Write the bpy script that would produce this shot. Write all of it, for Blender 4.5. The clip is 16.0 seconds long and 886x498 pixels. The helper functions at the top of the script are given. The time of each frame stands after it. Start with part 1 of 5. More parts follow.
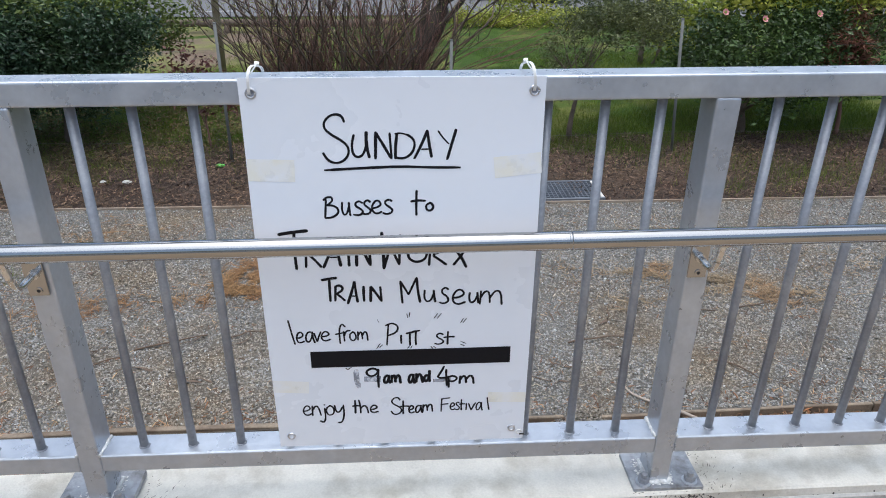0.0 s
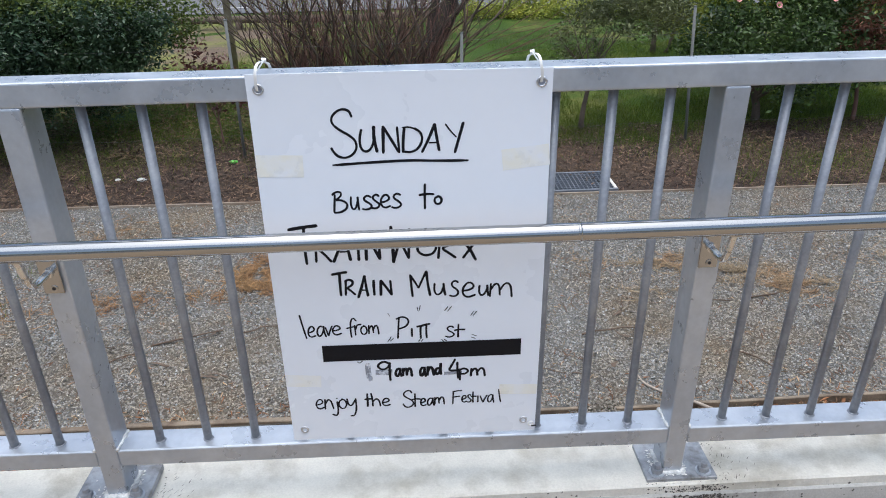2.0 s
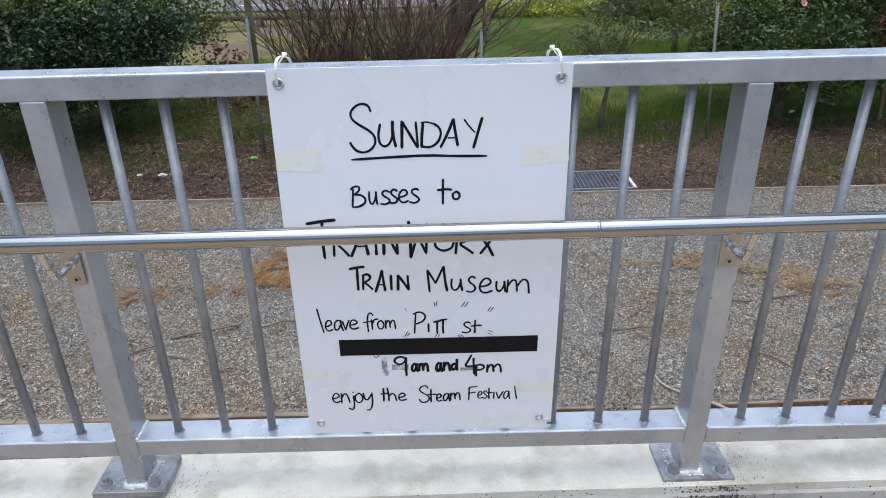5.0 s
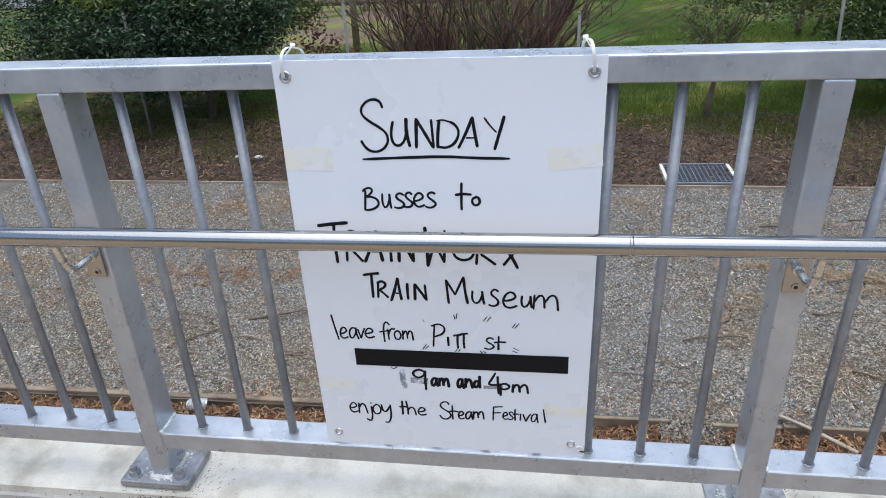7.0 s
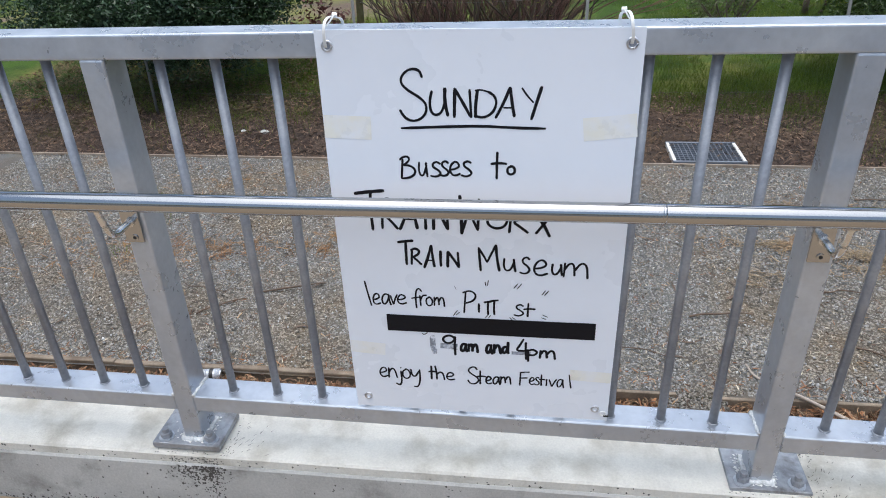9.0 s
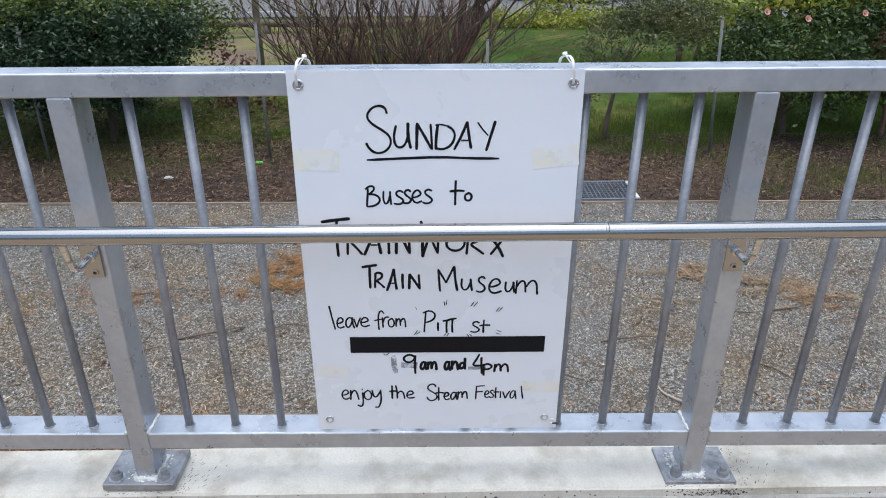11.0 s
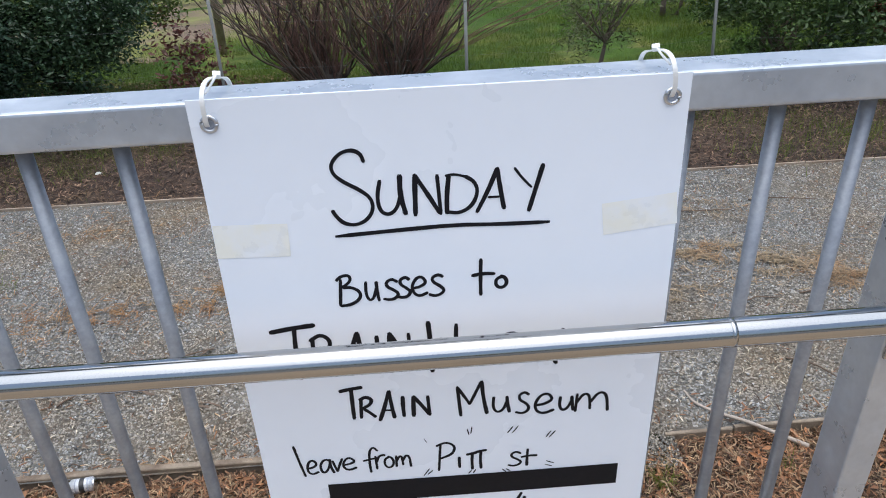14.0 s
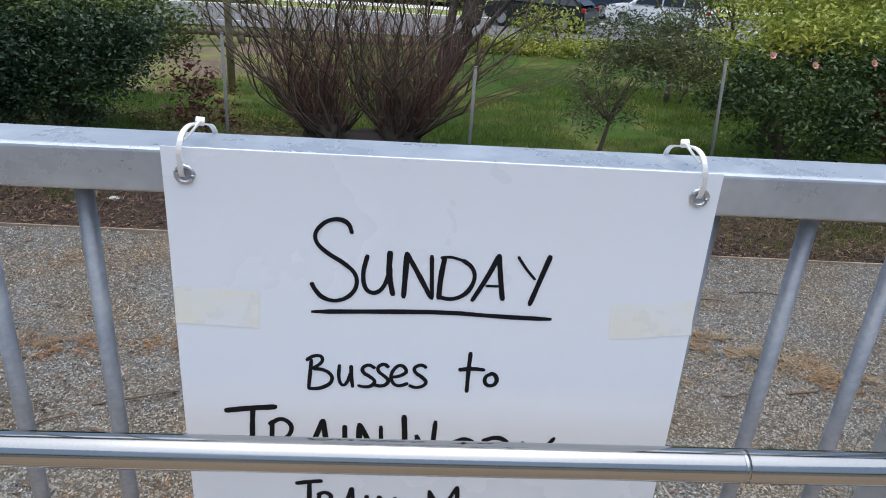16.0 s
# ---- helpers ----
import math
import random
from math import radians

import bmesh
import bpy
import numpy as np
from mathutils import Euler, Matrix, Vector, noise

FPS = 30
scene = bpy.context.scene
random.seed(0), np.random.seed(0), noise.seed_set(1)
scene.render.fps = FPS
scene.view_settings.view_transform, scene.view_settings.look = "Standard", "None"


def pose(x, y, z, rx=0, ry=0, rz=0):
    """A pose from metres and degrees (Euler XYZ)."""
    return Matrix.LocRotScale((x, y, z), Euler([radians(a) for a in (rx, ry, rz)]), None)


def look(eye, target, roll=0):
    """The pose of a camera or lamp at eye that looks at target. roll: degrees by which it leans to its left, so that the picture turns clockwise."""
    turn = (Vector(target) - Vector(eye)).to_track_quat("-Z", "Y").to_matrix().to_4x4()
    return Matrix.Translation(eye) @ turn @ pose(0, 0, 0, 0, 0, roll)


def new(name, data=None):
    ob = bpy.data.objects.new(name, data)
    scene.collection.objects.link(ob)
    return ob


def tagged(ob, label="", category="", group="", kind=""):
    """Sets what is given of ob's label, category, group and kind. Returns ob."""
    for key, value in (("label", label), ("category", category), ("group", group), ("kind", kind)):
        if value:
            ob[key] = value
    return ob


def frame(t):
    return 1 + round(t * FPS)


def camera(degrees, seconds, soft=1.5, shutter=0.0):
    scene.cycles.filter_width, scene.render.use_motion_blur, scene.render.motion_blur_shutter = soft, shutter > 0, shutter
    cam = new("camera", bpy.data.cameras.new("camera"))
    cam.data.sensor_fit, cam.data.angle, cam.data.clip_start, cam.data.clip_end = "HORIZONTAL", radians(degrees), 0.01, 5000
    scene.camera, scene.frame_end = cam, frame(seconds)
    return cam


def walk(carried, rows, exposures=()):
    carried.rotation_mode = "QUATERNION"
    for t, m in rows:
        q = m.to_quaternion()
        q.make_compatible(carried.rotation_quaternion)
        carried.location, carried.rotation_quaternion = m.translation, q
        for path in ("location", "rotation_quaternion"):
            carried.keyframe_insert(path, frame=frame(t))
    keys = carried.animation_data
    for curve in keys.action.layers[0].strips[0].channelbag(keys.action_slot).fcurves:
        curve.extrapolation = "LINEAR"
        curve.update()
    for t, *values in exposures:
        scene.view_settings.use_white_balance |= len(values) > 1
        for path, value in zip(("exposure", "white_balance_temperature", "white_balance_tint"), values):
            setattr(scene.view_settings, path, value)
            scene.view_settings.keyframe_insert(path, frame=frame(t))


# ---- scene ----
cam = camera(65.4, 16.0, 1.0)
PATH = [
    (0, (0.017, -1.34, 1.256), (0.123, 0.464, 0.399), -0.1),
    (0.5, (0.021, -1.345, 1.255), (0.115, 0.456, 0.39), -0.6),
    (1, (0.025, -1.348, 1.258), (0.09, 0.456, 0.396), -0.5),
    (1.5, (0.027, -1.345, 1.259), (0.094, 0.458, 0.395), -1.0),
    (2, (0.027, -1.343, 1.257), (0.092, 0.454, 0.383), -1.4),
    (2.5, (0.024, -1.35, 1.256), (0.072, 0.444, 0.374), -1.4),
    (3, (0.022, -1.353, 1.257), (0.056, 0.44, 0.372), -0.9),
    (3.5, (0.023, -1.352, 1.259), (0.051, 0.443, 0.378), -1.2),
    (6, (0.036, -1.326, 1.248), (0.043, 0.473, 0.373), -1.3),
    (6.5, (0.122, -1.276, 1.251), (0.059, 0.526, 0.384), -1.2),
    (7, (0.188, -1.205, 1.235), (-0.09, 0.556, 0.328), -3.3),
    (7.5, (0.173, -1.19, 1.222), (-0.139, 0.538, 0.265), -3.5),
    (8, (0.18, -1.191, 1.225), (-0.131, 0.532, 0.259), -2.8),
    (10.5, (0.006, -1.378, 1.247), (-0.066, 0.407, 0.347), -1.6),
    (11, (0.003, -1.384, 1.249), (0.016, 0.424, 0.395), -0.5),
    (11.5, (0.002, -1.406, 1.259), (-0.021, 0.392, 0.384), -1.1),
    (12, (0.011, -1.346, 1.241), (-0.008, 0.454, 0.37), -0.4),
    (12.5, (0.066, -1.143, 1.21), (0.067, 0.716, 0.471), 0.8),
    (12.9, (0.095, -0.964, 1.218), (-0.109, 0.811, 0.318), -1.3),
    (13, (0.086, -0.941, 1.198), (-0.117, 0.839, 0.309), -1.6),
    (13.3, (0.062, -0.875, 1.195), (-0.151, 0.885, 0.269), -2.3),
    (13.5, (0.036, -0.836, 1.191), (-0.102, 0.915, 0.236), -1.2),
    (13.6, (0.016, -0.823, 1.193), (-0.074, 0.932, 0.238), -1.6),
    (14, (-0.035, -0.795, 1.203), (0.026, 0.963, 0.251), -3.1),
    (14.5, (-0.026, -0.782, 1.206), (0.125, 0.985, 0.281), -1.4),
    (15, (-0.041, -0.768, 1.21), (0.105, 1.016, 0.317), -0.8),
    (15.5, (-0.066, -0.756, 1.214), (0.052, 1.083, 0.436), 0.8),
    (16, (-0.036, -0.699, 1.193), (0.063, 1.13, 0.389), 3.4),
]
walk(cam, [(t, look(eye, target, roll)) for t, eye, target, roll in PATH], [(0, 0.25, 5780, 6), (11.8, 0.25, 5780, 6), (12.5, 0.25, 5780, 6), (13, 0.36, 5780, 6), (14.5, 0.29, 5780, 6), (15.5, 0.13, 5780, 6), (16, 0.12, 5780, 6)])

# ---- light ----
SUN_EL, SUN_AZ = radians(87), radians(195)
world = bpy.data.worlds.new("sky")
scene.world = world
world.use_nodes = True
wn = world.node_tree.nodes
sky = wn.new("ShaderNodeTexSky")
sky.sky_type, sky.sun_disc = "NISHITA", False
sky.sun_elevation, sky.sun_rotation = SUN_EL, SUN_AZ
sky.air_density, sky.dust_density = 1.0, 6.0
wn["Background"].inputs["Strength"].default_value = 0.15
world.node_tree.links.new(sky.outputs["Color"], wn["Background"].inputs["Color"])
sun = new("sun", bpy.data.lights.new("sun", "SUN"))
sun.data.energy, sun.data.angle, sun.data.color = 1.8, radians(110), (1.0, 0.95, 0.87)
sun.matrix_world = look((0, 0, 0), (-math.sin(SUN_AZ) * math.cos(SUN_EL), -math.cos(SUN_AZ) * math.cos(SUN_EL), -math.sin(SUN_EL)))


# ---- materials ----
def material(name, colour, rough=0.7, metal=0.0, vary=0.25, scale=8.0, fine=120.0, bump=0.2, second=None, second_scale=2.0, second_at=0.55, second_soft=0.12, per="", spec=0.5, depth=0.004, lo_per=0.55, hi_per=1.45, hue=None):
    """A surface with broad and fine variation of colour, an optional second colour in patches, and fine relief."""
    m = bpy.data.materials.new(name)
    m.use_nodes = True
    n, link = m.node_tree.nodes, m.node_tree.links.new
    b = n["Principled BSDF"]
    b.inputs["Metallic"].default_value = metal
    b.inputs["Specular IOR Level"].default_value = spec
    at = n.new("ShaderNodeTexCoord").outputs["Object"]

    def noisy(size, detail=5.0, roughness=0.6):
        t = n.new("ShaderNodeTexNoise")
        t.inputs["Scale"].default_value, t.inputs["Detail"].default_value, t.inputs["Roughness"].default_value = size, detail, roughness
        link(at, t.inputs["Vector"])
        return t.outputs["Fac"]

    def ranged(value, a, b_, lo, hi):
        r = n.new("ShaderNodeMapRange")
        for k, v in zip(("From Min", "From Max", "To Min", "To Max"), (a, b_, lo, hi)):
            r.inputs[k].default_value = v
        link(value, r.inputs["Value"])
        return r.outputs["Result"]

    def mixed(kind, fac, a, c):
        x = n.new("ShaderNodeMix")
        x.data_type, x.blend_type = "RGBA", kind
        for sock, v in ((x.inputs["Factor"], fac), (x.inputs[6], a), (x.inputs[7], c)):
            if isinstance(v, (int, float)):
                sock.default_value = v
            elif isinstance(v, tuple):
                sock.default_value = (*v, 1.0)
            else:
                link(v, sock)
        return x.outputs[2]

    broad, grain = noisy(scale), noisy(fine, 3.0)
    col = colour
    if second:
        col = mixed("MIX", ranged(noisy(second_scale, 6.0), second_at - second_soft, second_at + second_soft, 0, 1), colour, second)
    if hue:
        isl = n.new("ShaderNodeNewGeometry").outputs["Random Per Island"]
        w = n.new("ShaderNodeTexWhiteNoise")
        w.noise_dimensions = "1D"
        link(isl, w.inputs["W"])
        col = mixed("MIX", ranged(w.outputs["Value"], 0.45, 0.9, 0, 1), col, hue)
    grey = n.new("ShaderNodeCombineColor")
    both = n.new("ShaderNodeMath")
    both.operation = "ADD"
    link(ranged(broad, 0.25, 0.75, 1 - vary, 1 + vary), both.inputs[0])
    link(ranged(grain, 0.25, 0.75, -vary * 0.6, vary * 0.6), both.inputs[1])
    tone = both.outputs[0]
    if per:
        src = n.new("ShaderNodeObjectInfo").outputs["Random"] if per == "object" else n.new("ShaderNodeNewGeometry").outputs["Random Per Island"]
        mul = n.new("ShaderNodeMath")
        mul.operation = "MULTIPLY"
        link(tone, mul.inputs[0])
        link(ranged(src, 0, 1, lo_per, hi_per), mul.inputs[1])
        tone = mul.outputs[0]
    for k in ("Red", "Green", "Blue"):
        link(tone, grey.inputs[k])
    link(mixed("MULTIPLY", 1.0, col, grey.outputs["Color"]), b.inputs["Base Color"])
    link(ranged(broad, 0.3, 0.7, max(rough - 0.12, 0.03), min(rough + 0.12, 1.0)), b.inputs["Roughness"])
    if bump:
        bp = n.new("ShaderNodeBump")
        bp.inputs["Strength"].default_value, bp.inputs["Distance"].default_value = bump, depth
        link(grain, bp.inputs["Height"])
        link(bp.outputs["Normal"], b.inputs["Normal"])
    return m


def leafy(name, colour, rough=0.45, second=None, through_light=0.3):
    """Leaves: varied leaf by leaf, with some light passing through."""
    m = material(name, colour, rough, 0, 0.15, 3.0, 60.0, 0.0, second, 1.2, 0.52, 0.15, per="island", spec=0.35)
    n, link = m.node_tree.nodes, m.node_tree.links.new
    b, tr, mix = n["Principled BSDF"], n.new("ShaderNodeBsdfTranslucent"), n.new("ShaderNodeMixShader")
    link(b.inputs["Base Color"].links[0].from_socket, tr.inputs["Color"])
    mix.inputs[0].default_value = through_light
    link(b.outputs[0], mix.inputs[1])
    link(tr.outputs[0], mix.inputs[2])
    link(mix.outputs[0], n["Material Output"].inputs["Surface"])
    return m


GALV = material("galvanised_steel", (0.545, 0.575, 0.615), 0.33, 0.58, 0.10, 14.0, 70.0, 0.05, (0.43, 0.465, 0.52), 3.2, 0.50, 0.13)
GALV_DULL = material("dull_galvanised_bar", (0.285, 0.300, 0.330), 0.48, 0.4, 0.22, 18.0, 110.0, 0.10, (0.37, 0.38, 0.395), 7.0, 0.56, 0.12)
WELD = material("weld_spatter", (0.74, 0.74, 0.72), 0.6, 0.2, 0.3, 40.0, 200.0, 0.6)
STAINLESS = material("stainless_steel", (0.47, 0.465, 0.455), 0.10, 1.0, 0.05, 6.0, 300.0, 0.03, depth=0.001)
BRUSHED = material("brushed_stainless_steel", (0.76, 0.75, 0.73), 0.24, 1.0, 0.06, 20.0, 300.0, 0.03, depth=0.001)
CORFLUTE = material("white_sign_plastic", (0.855, 0.885, 0.935), 0.30, 0.0, 0.012, 3.0, 30.0, 0.02, (0.835, 0.872, 0.935), 2.5, 0.52, 0.2)
INK = material("black_marker_ink", (0.010, 0.010, 0.013), 0.55, 0.0, 0.2, 20.0, 200.0, 0.0, spec=0.15)
SMUDGE = material("grey_smudged_ink", (0.30, 0.32, 0.37), 0.5, 0.0, 0.4, 60.0, 200.0, 0.0)
BAND = material("dull_blue_grey_print", (0.30, 0.32, 0.37), 0.5, 0.0, 0.3, 60.0, 200.0, 0.0)
TAPE = material("yellowed_tape_residue", (0.855, 0.883, 0.930), 0.32, 0.0, 0.012, 30.0, 100.0, 0.0, (0.864, 0.850, 0.760), 13.0, 0.48, 0.15)
NYLON = material("white_nylon", (0.82, 0.82, 0.80), 0.4, 0.0, 0.03, 30.0, 100.0, 0.0)
EYELET = material("nickel_eyelet", (0.66, 0.66, 0.67), 0.34, 1.0, 0.1, 30.0, 100.0, 0.0)
DARK = material("dark_plastic_and_recess_shade", (0.02, 0.02, 0.022), 0.5, 0.0, 0.1, 20.0, 100.0, 0.0)
CONCRETE = material("pale_concrete", (0.67, 0.645, 0.575), 0.85, 0.0, 0.14, 9.0, 160.0, 0.35, (0.45, 0.42, 0.35), 6.5, 0.60, 0.10)
STAINED = material("stained_concrete", (0.45, 0.44, 0.41), 0.88, 0.0, 0.2, 5.0, 140.0, 0.35, (0.25, 0.24, 0.215), 7.0, 0.62, 0.09)
# For the added ground out of view that the steel mirrors.
UNSEEN_DARK = material("unseen_dark_ground", (0.10, 0.10, 0.10), 0.9, 0.0, 0.15, 0.5, 30.0, 0.2)
PLATE = material("dirty_galvanised_plate", (0.36, 0.375, 0.40), 0.45, 0.5, 0.2, 20.0, 110.0, 0.15, (0.15, 0.145, 0.14), 14.0, 0.58, 0.1)
GRIME = material("dark_grime", (0.075, 0.068, 0.06), 0.9, 0.0, 0.2, 30.0, 120.0, 0.0)
TWIGLET = material("fallen_twiglet", (0.10, 0.075, 0.052), 0.85, 0.0, 0.15, 3.0, 60.0, 0.0, per="island", hue=(0.36, 0.31, 0.235))
FLAKE = material("white_flaking_deposit", (0.80, 0.79, 0.76), 0.85, 0.0, 0.1, 30.0, 120.0, 0.2)
STRAND = material("dry_curled_strand", (0.33, 0.235, 0.14), 0.85, 0.0, 0.15, 3.0, 60.0, 0.0, (0.21, 0.11, 0.055), 2.5, 0.5, 0.12, per="island", hue=(0.10, 0.06, 0.04))
DRIFTWOOD = material("bleached_dead_branch", (0.36, 0.31, 0.26), 0.85, 0.0, 0.25, 12.0, 90.0, 0.4)
WALK = material("walkway_concrete", (0.27, 0.205, 0.137), 0.85, 0.0, 0.15, 2.0, 120.0, 0.3)
GRAVEL = material("grey_gravel_bed", (0.120, 0.117, 0.108), 0.9, 0.0, 0.35, 3.0, 160.0, 0.9, (0.125, 0.095, 0.062), 1.0, 0.54, 0.1, depth=0.012)
PALE_STONE = material("pale_gravel_stone", (0.36, 0.365, 0.36), 0.85, 0.0, 0.1, 2.0, 60.0, 0.0, per="island", lo_per=0.6, hi_per=1.5)
STONE = material("grey_gravel_stone", (0.196, 0.196, 0.190), 0.85, 0.0, 0.18, 1.6, 60.0, 0.0, (0.195, 0.158, 0.112), 1.0, 0.57, 0.09, per="island", lo_per=0.45, hi_per=1.75, hue=(0.185, 0.165, 0.13))
MULCH = material("brown_mulch_bed", (0.045, 0.028, 0.019), 0.95, 0.0, 0.4, 3.0, 90.0, 0.9, (0.09, 0.06, 0.04), 1.3, 0.55, 0.1, depth=0.02)
CHIP = material("mulch_chip", (0.130, 0.066, 0.036), 0.85, 0.0, 0.2, 3.0, 60.0, 0.0, (0.225, 0.105, 0.048), 2.5, 0.52, 0.1, per="island", lo_per=0.3, hi_per=1.6, hue=(0.30, 0.21, 0.12))
BARK = material("dark_bark_chip", (0.050, 0.029, 0.020), 0.9, 0.0, 0.4, 1.6, 60.0, 0.0, (0.085, 0.055, 0.030), 1.2, 0.52, 0.08, per="island", lo_per=0.2, hi_per=1.8, hue=(0.15, 0.10, 0.065))
LITTER = material("brown_leaf_litter", (0.13, 0.095, 0.05), 0.9, 0.0, 0.2, 3.0, 60.0, 0.0, (0.09, 0.095, 0.03), 1.2, 0.55, 0.1, per="island", hue=(0.19, 0.12, 0.06))
STRAW = material("dry_straw", (0.26, 0.15, 0.06), 0.8, 0.0, 0.15, 3.0, 60.0, 0.0, (0.20, 0.105, 0.05), 3.0, 0.55, 0.1, per="island")
PALE_STRAW = material("bleached_straw", (0.27, 0.205, 0.125), 0.8, 0.0, 0.15, 3.0, 60.0, 0.0, (0.22, 0.135, 0.07), 3.0, 0.55, 0.1, per="island")
DEADLEAF = material("dead_leaf", (0.30, 0.135, 0.055), 0.8, 0.0, 0.2, 3.0, 60.0, 0.0, (0.20, 0.10, 0.05), 3.0, 0.5, 0.1, per="island")
PALELEAF = material("pale_leaf_litter", (0.42, 0.375, 0.29), 0.8, 0.0, 0.15, 3.0, 60.0, 0.0, None, per="island")
EDGING = material("soiled_timber_edging", (0.235, 0.19, 0.14), 0.9, 0.0, 0.3, 6.0, 90.0, 0.5, (0.12, 0.085, 0.058), 5.0, 0.56, 0.12)
TIMBER = material("weathered_timber", (0.27, 0.20, 0.14), 0.85, 0.0, 0.25, 6.0, 90.0, 0.5, (0.33, 0.28, 0.22), 3.0, 0.5, 0.15)
TWIG = material("twig_bark", (0.12, 0.085, 0.06), 0.9, 0.0, 0.3, 20.0, 120.0, 0.4)
# The paler second colour also stands in for sunlit parts of the lawn.
LAWN = material("lawn_soil", (0.040, 0.072, 0.010), 0.95, 0.0, 0.5, 2.0, 28.0, 1.0, (0.11, 0.115, 0.03), 1.1, 0.56, 0.08, depth=0.02, spec=0.15)
GRASS = leafy("grass_blade", (0.055, 0.118, 0.010), 0.5, (0.125, 0.145, 0.018))
MOSSY = leafy("olive_dying_grass", (0.105, 0.105, 0.030), 0.6, (0.075, 0.090, 0.022))
GRASS_EDGE = leafy("yellow_green_grass", (0.145, 0.185, 0.023), 0.5, (0.088, 0.138, 0.016))
LEAF_OLIVE = leafy("olive_willow_leaf", (0.19, 0.205, 0.05), 0.45, (0.28, 0.26, 0.07))
DIRT = material("bare_brown_dirt", (0.15, 0.112, 0.082), 0.95, 0.0, 0.3, 1.5, 40.0, 0.6, (0.13, 0.14, 0.04), 0.6, 0.5, 0.08, spec=0.15)
ASPHALT = material("worn_asphalt", (0.125, 0.125, 0.13), 0.85, 0.0, 0.12, 0.6, 30.0, 0.3)
VERGE = material("mown_verge", (0.19, 0.23, 0.05), 0.95, 0.0, 0.25, 0.8, 20.0, 0.5)
PAVING = material("pale_footpath", (0.62, 0.60, 0.56), 0.85, 0.0, 0.1, 1.0, 30.0, 0.2)
TREE_BARK = material("grey_brown_bark", (0.13, 0.10, 0.075), 0.9, 0.0, 0.3, 8.0, 60.0, 0.7)
DARK_STEM = material("dark_brown_stem", (0.095, 0.070, 0.052), 0.85, 0.0, 0.25, 6.0, 60.0, 0.2, per="island")
STOOL_BARK = material("dark_stump_bark", (0.05, 0.04, 0.032), 0.9, 0.0, 0.3, 10.0, 60.0, 0.8)
RED_STEM = material("reddish_brown_stem", (0.170, 0.092, 0.072), 0.8, 0.0, 0.25, 6.0, 60.0, 0.2, per="island")
LEAF_DARK = leafy("glossy_dark_leaf", (0.034, 0.064, 0.035), 0.30, (0.064, 0.105, 0.042), 0.15)
LEAF_CAMELLIA = leafy("camellia_leaf", (0.046, 0.080, 0.030), 0.30, (0.092, 0.140, 0.036), 0.2)
LEAF_MID = leafy("mid_green_leaf", (0.095, 0.135, 0.034), 0.40, (0.165, 0.205, 0.045))
LEAF_LIME = leafy("yellow_green_leaf", (0.20, 0.265, 0.042), 0.40, (0.41, 0.40, 0.065))
LEAF_GREY = leafy("grey_green_leaf", (0.075, 0.098, 0.040), 0.34, (0.16, 0.175, 0.070))
LEAF_RED = leafy("dull_red_leaf", (0.085, 0.033, 0.028), 0.5, (0.11, 0.055, 0.03))
LEAF_DRY = leafy("dead_reddish_leaf", (0.20, 0.085, 0.055), 0.6, (0.28, 0.14, 0.09))
PETAL = leafy("pink_petal", (0.75, 0.33, 0.32), 0.5)
POST_STEEL = material("fence_post_steel", (0.16, 0.165, 0.155), 0.8, 0.0, 0.2, 6.0, 60.0, 0.1)
WHITE_PAINT = material("white_car_paint", (0.82, 0.83, 0.85), 0.22, 0.0, 0.02, 1.0, 10.0, 0.0)
BLACK_PAINT = material("black_car_paint", (0.02, 0.022, 0.022), 0.12, 0.0, 0.05, 1.0, 10.0, 0.0)
NAVY_PAINT = material("dark_blue_car_paint", (0.03, 0.045, 0.08), 0.25, 0.2, 0.05, 1.0, 10.0, 0.0)
CAR_GLASS = material("car_glass", (0.02, 0.025, 0.03), 0.08, 0.0, 0.05, 1.0, 10.0, 0.0)
RUBBER = material("tyre_rubber", (0.02, 0.02, 0.02), 0.8, 0.0, 0.1, 10.0, 60.0, 0.2)
LENS_RED = material("red_lens", (0.35, 0.02, 0.02), 0.2, 0.0, 0.05, 10.0, 60.0, 0.0)
LENS_CLEAR = material("clear_lens", (0.75, 0.77, 0.8), 0.12, 0.3, 0.05, 10.0, 60.0, 0.0)
BLUE_PLASTIC = material("blue_plastic", (0.03, 0.16, 0.55), 0.45, 0.0, 0.1, 6.0, 60.0, 0.0)
GREEN_PLASTIC = material("bright_green_plastic", (0.11, 0.46, 0.05), 0.4, 0.0, 0.1, 6.0, 60.0, 0.0)
CAN_WHITE = material("white_printed_tin", (0.62, 0.63, 0.65), 0.3, 0.4, 0.05, 20.0, 100.0, 0.0)
ALLOY = material("bare_aluminium", (0.65, 0.66, 0.68), 0.3, 1.0, 0.1, 30.0, 100.0, 0.0)
PAPER = material("crumpled_white_paper", (0.46, 0.47, 0.44), 0.8, 0.0, 0.08, 30.0, 100.0, 0.2)
GRATE_STEEL = material("grate_steel", (0.17, 0.19, 0.22), 0.5, 0.4, 0.2, 10.0, 60.0, 0.1)
# Near-black colour paints the shade below the grate.
PIT_SHADE = material("pit_shadowed_concrete", (0.025, 0.027, 0.03), 0.9, 0.0, 0.2, 6.0, 60.0, 0.2)
HOUSE_WALL = material("cream_rendered_wall", (0.55, 0.50, 0.42), 0.85, 0.0, 0.08, 1.0, 20.0, 0.1)
ROOF = material("brown_roof_tile", (0.20, 0.13, 0.10), 0.8, 0.0, 0.2, 2.0, 20.0, 0.3)



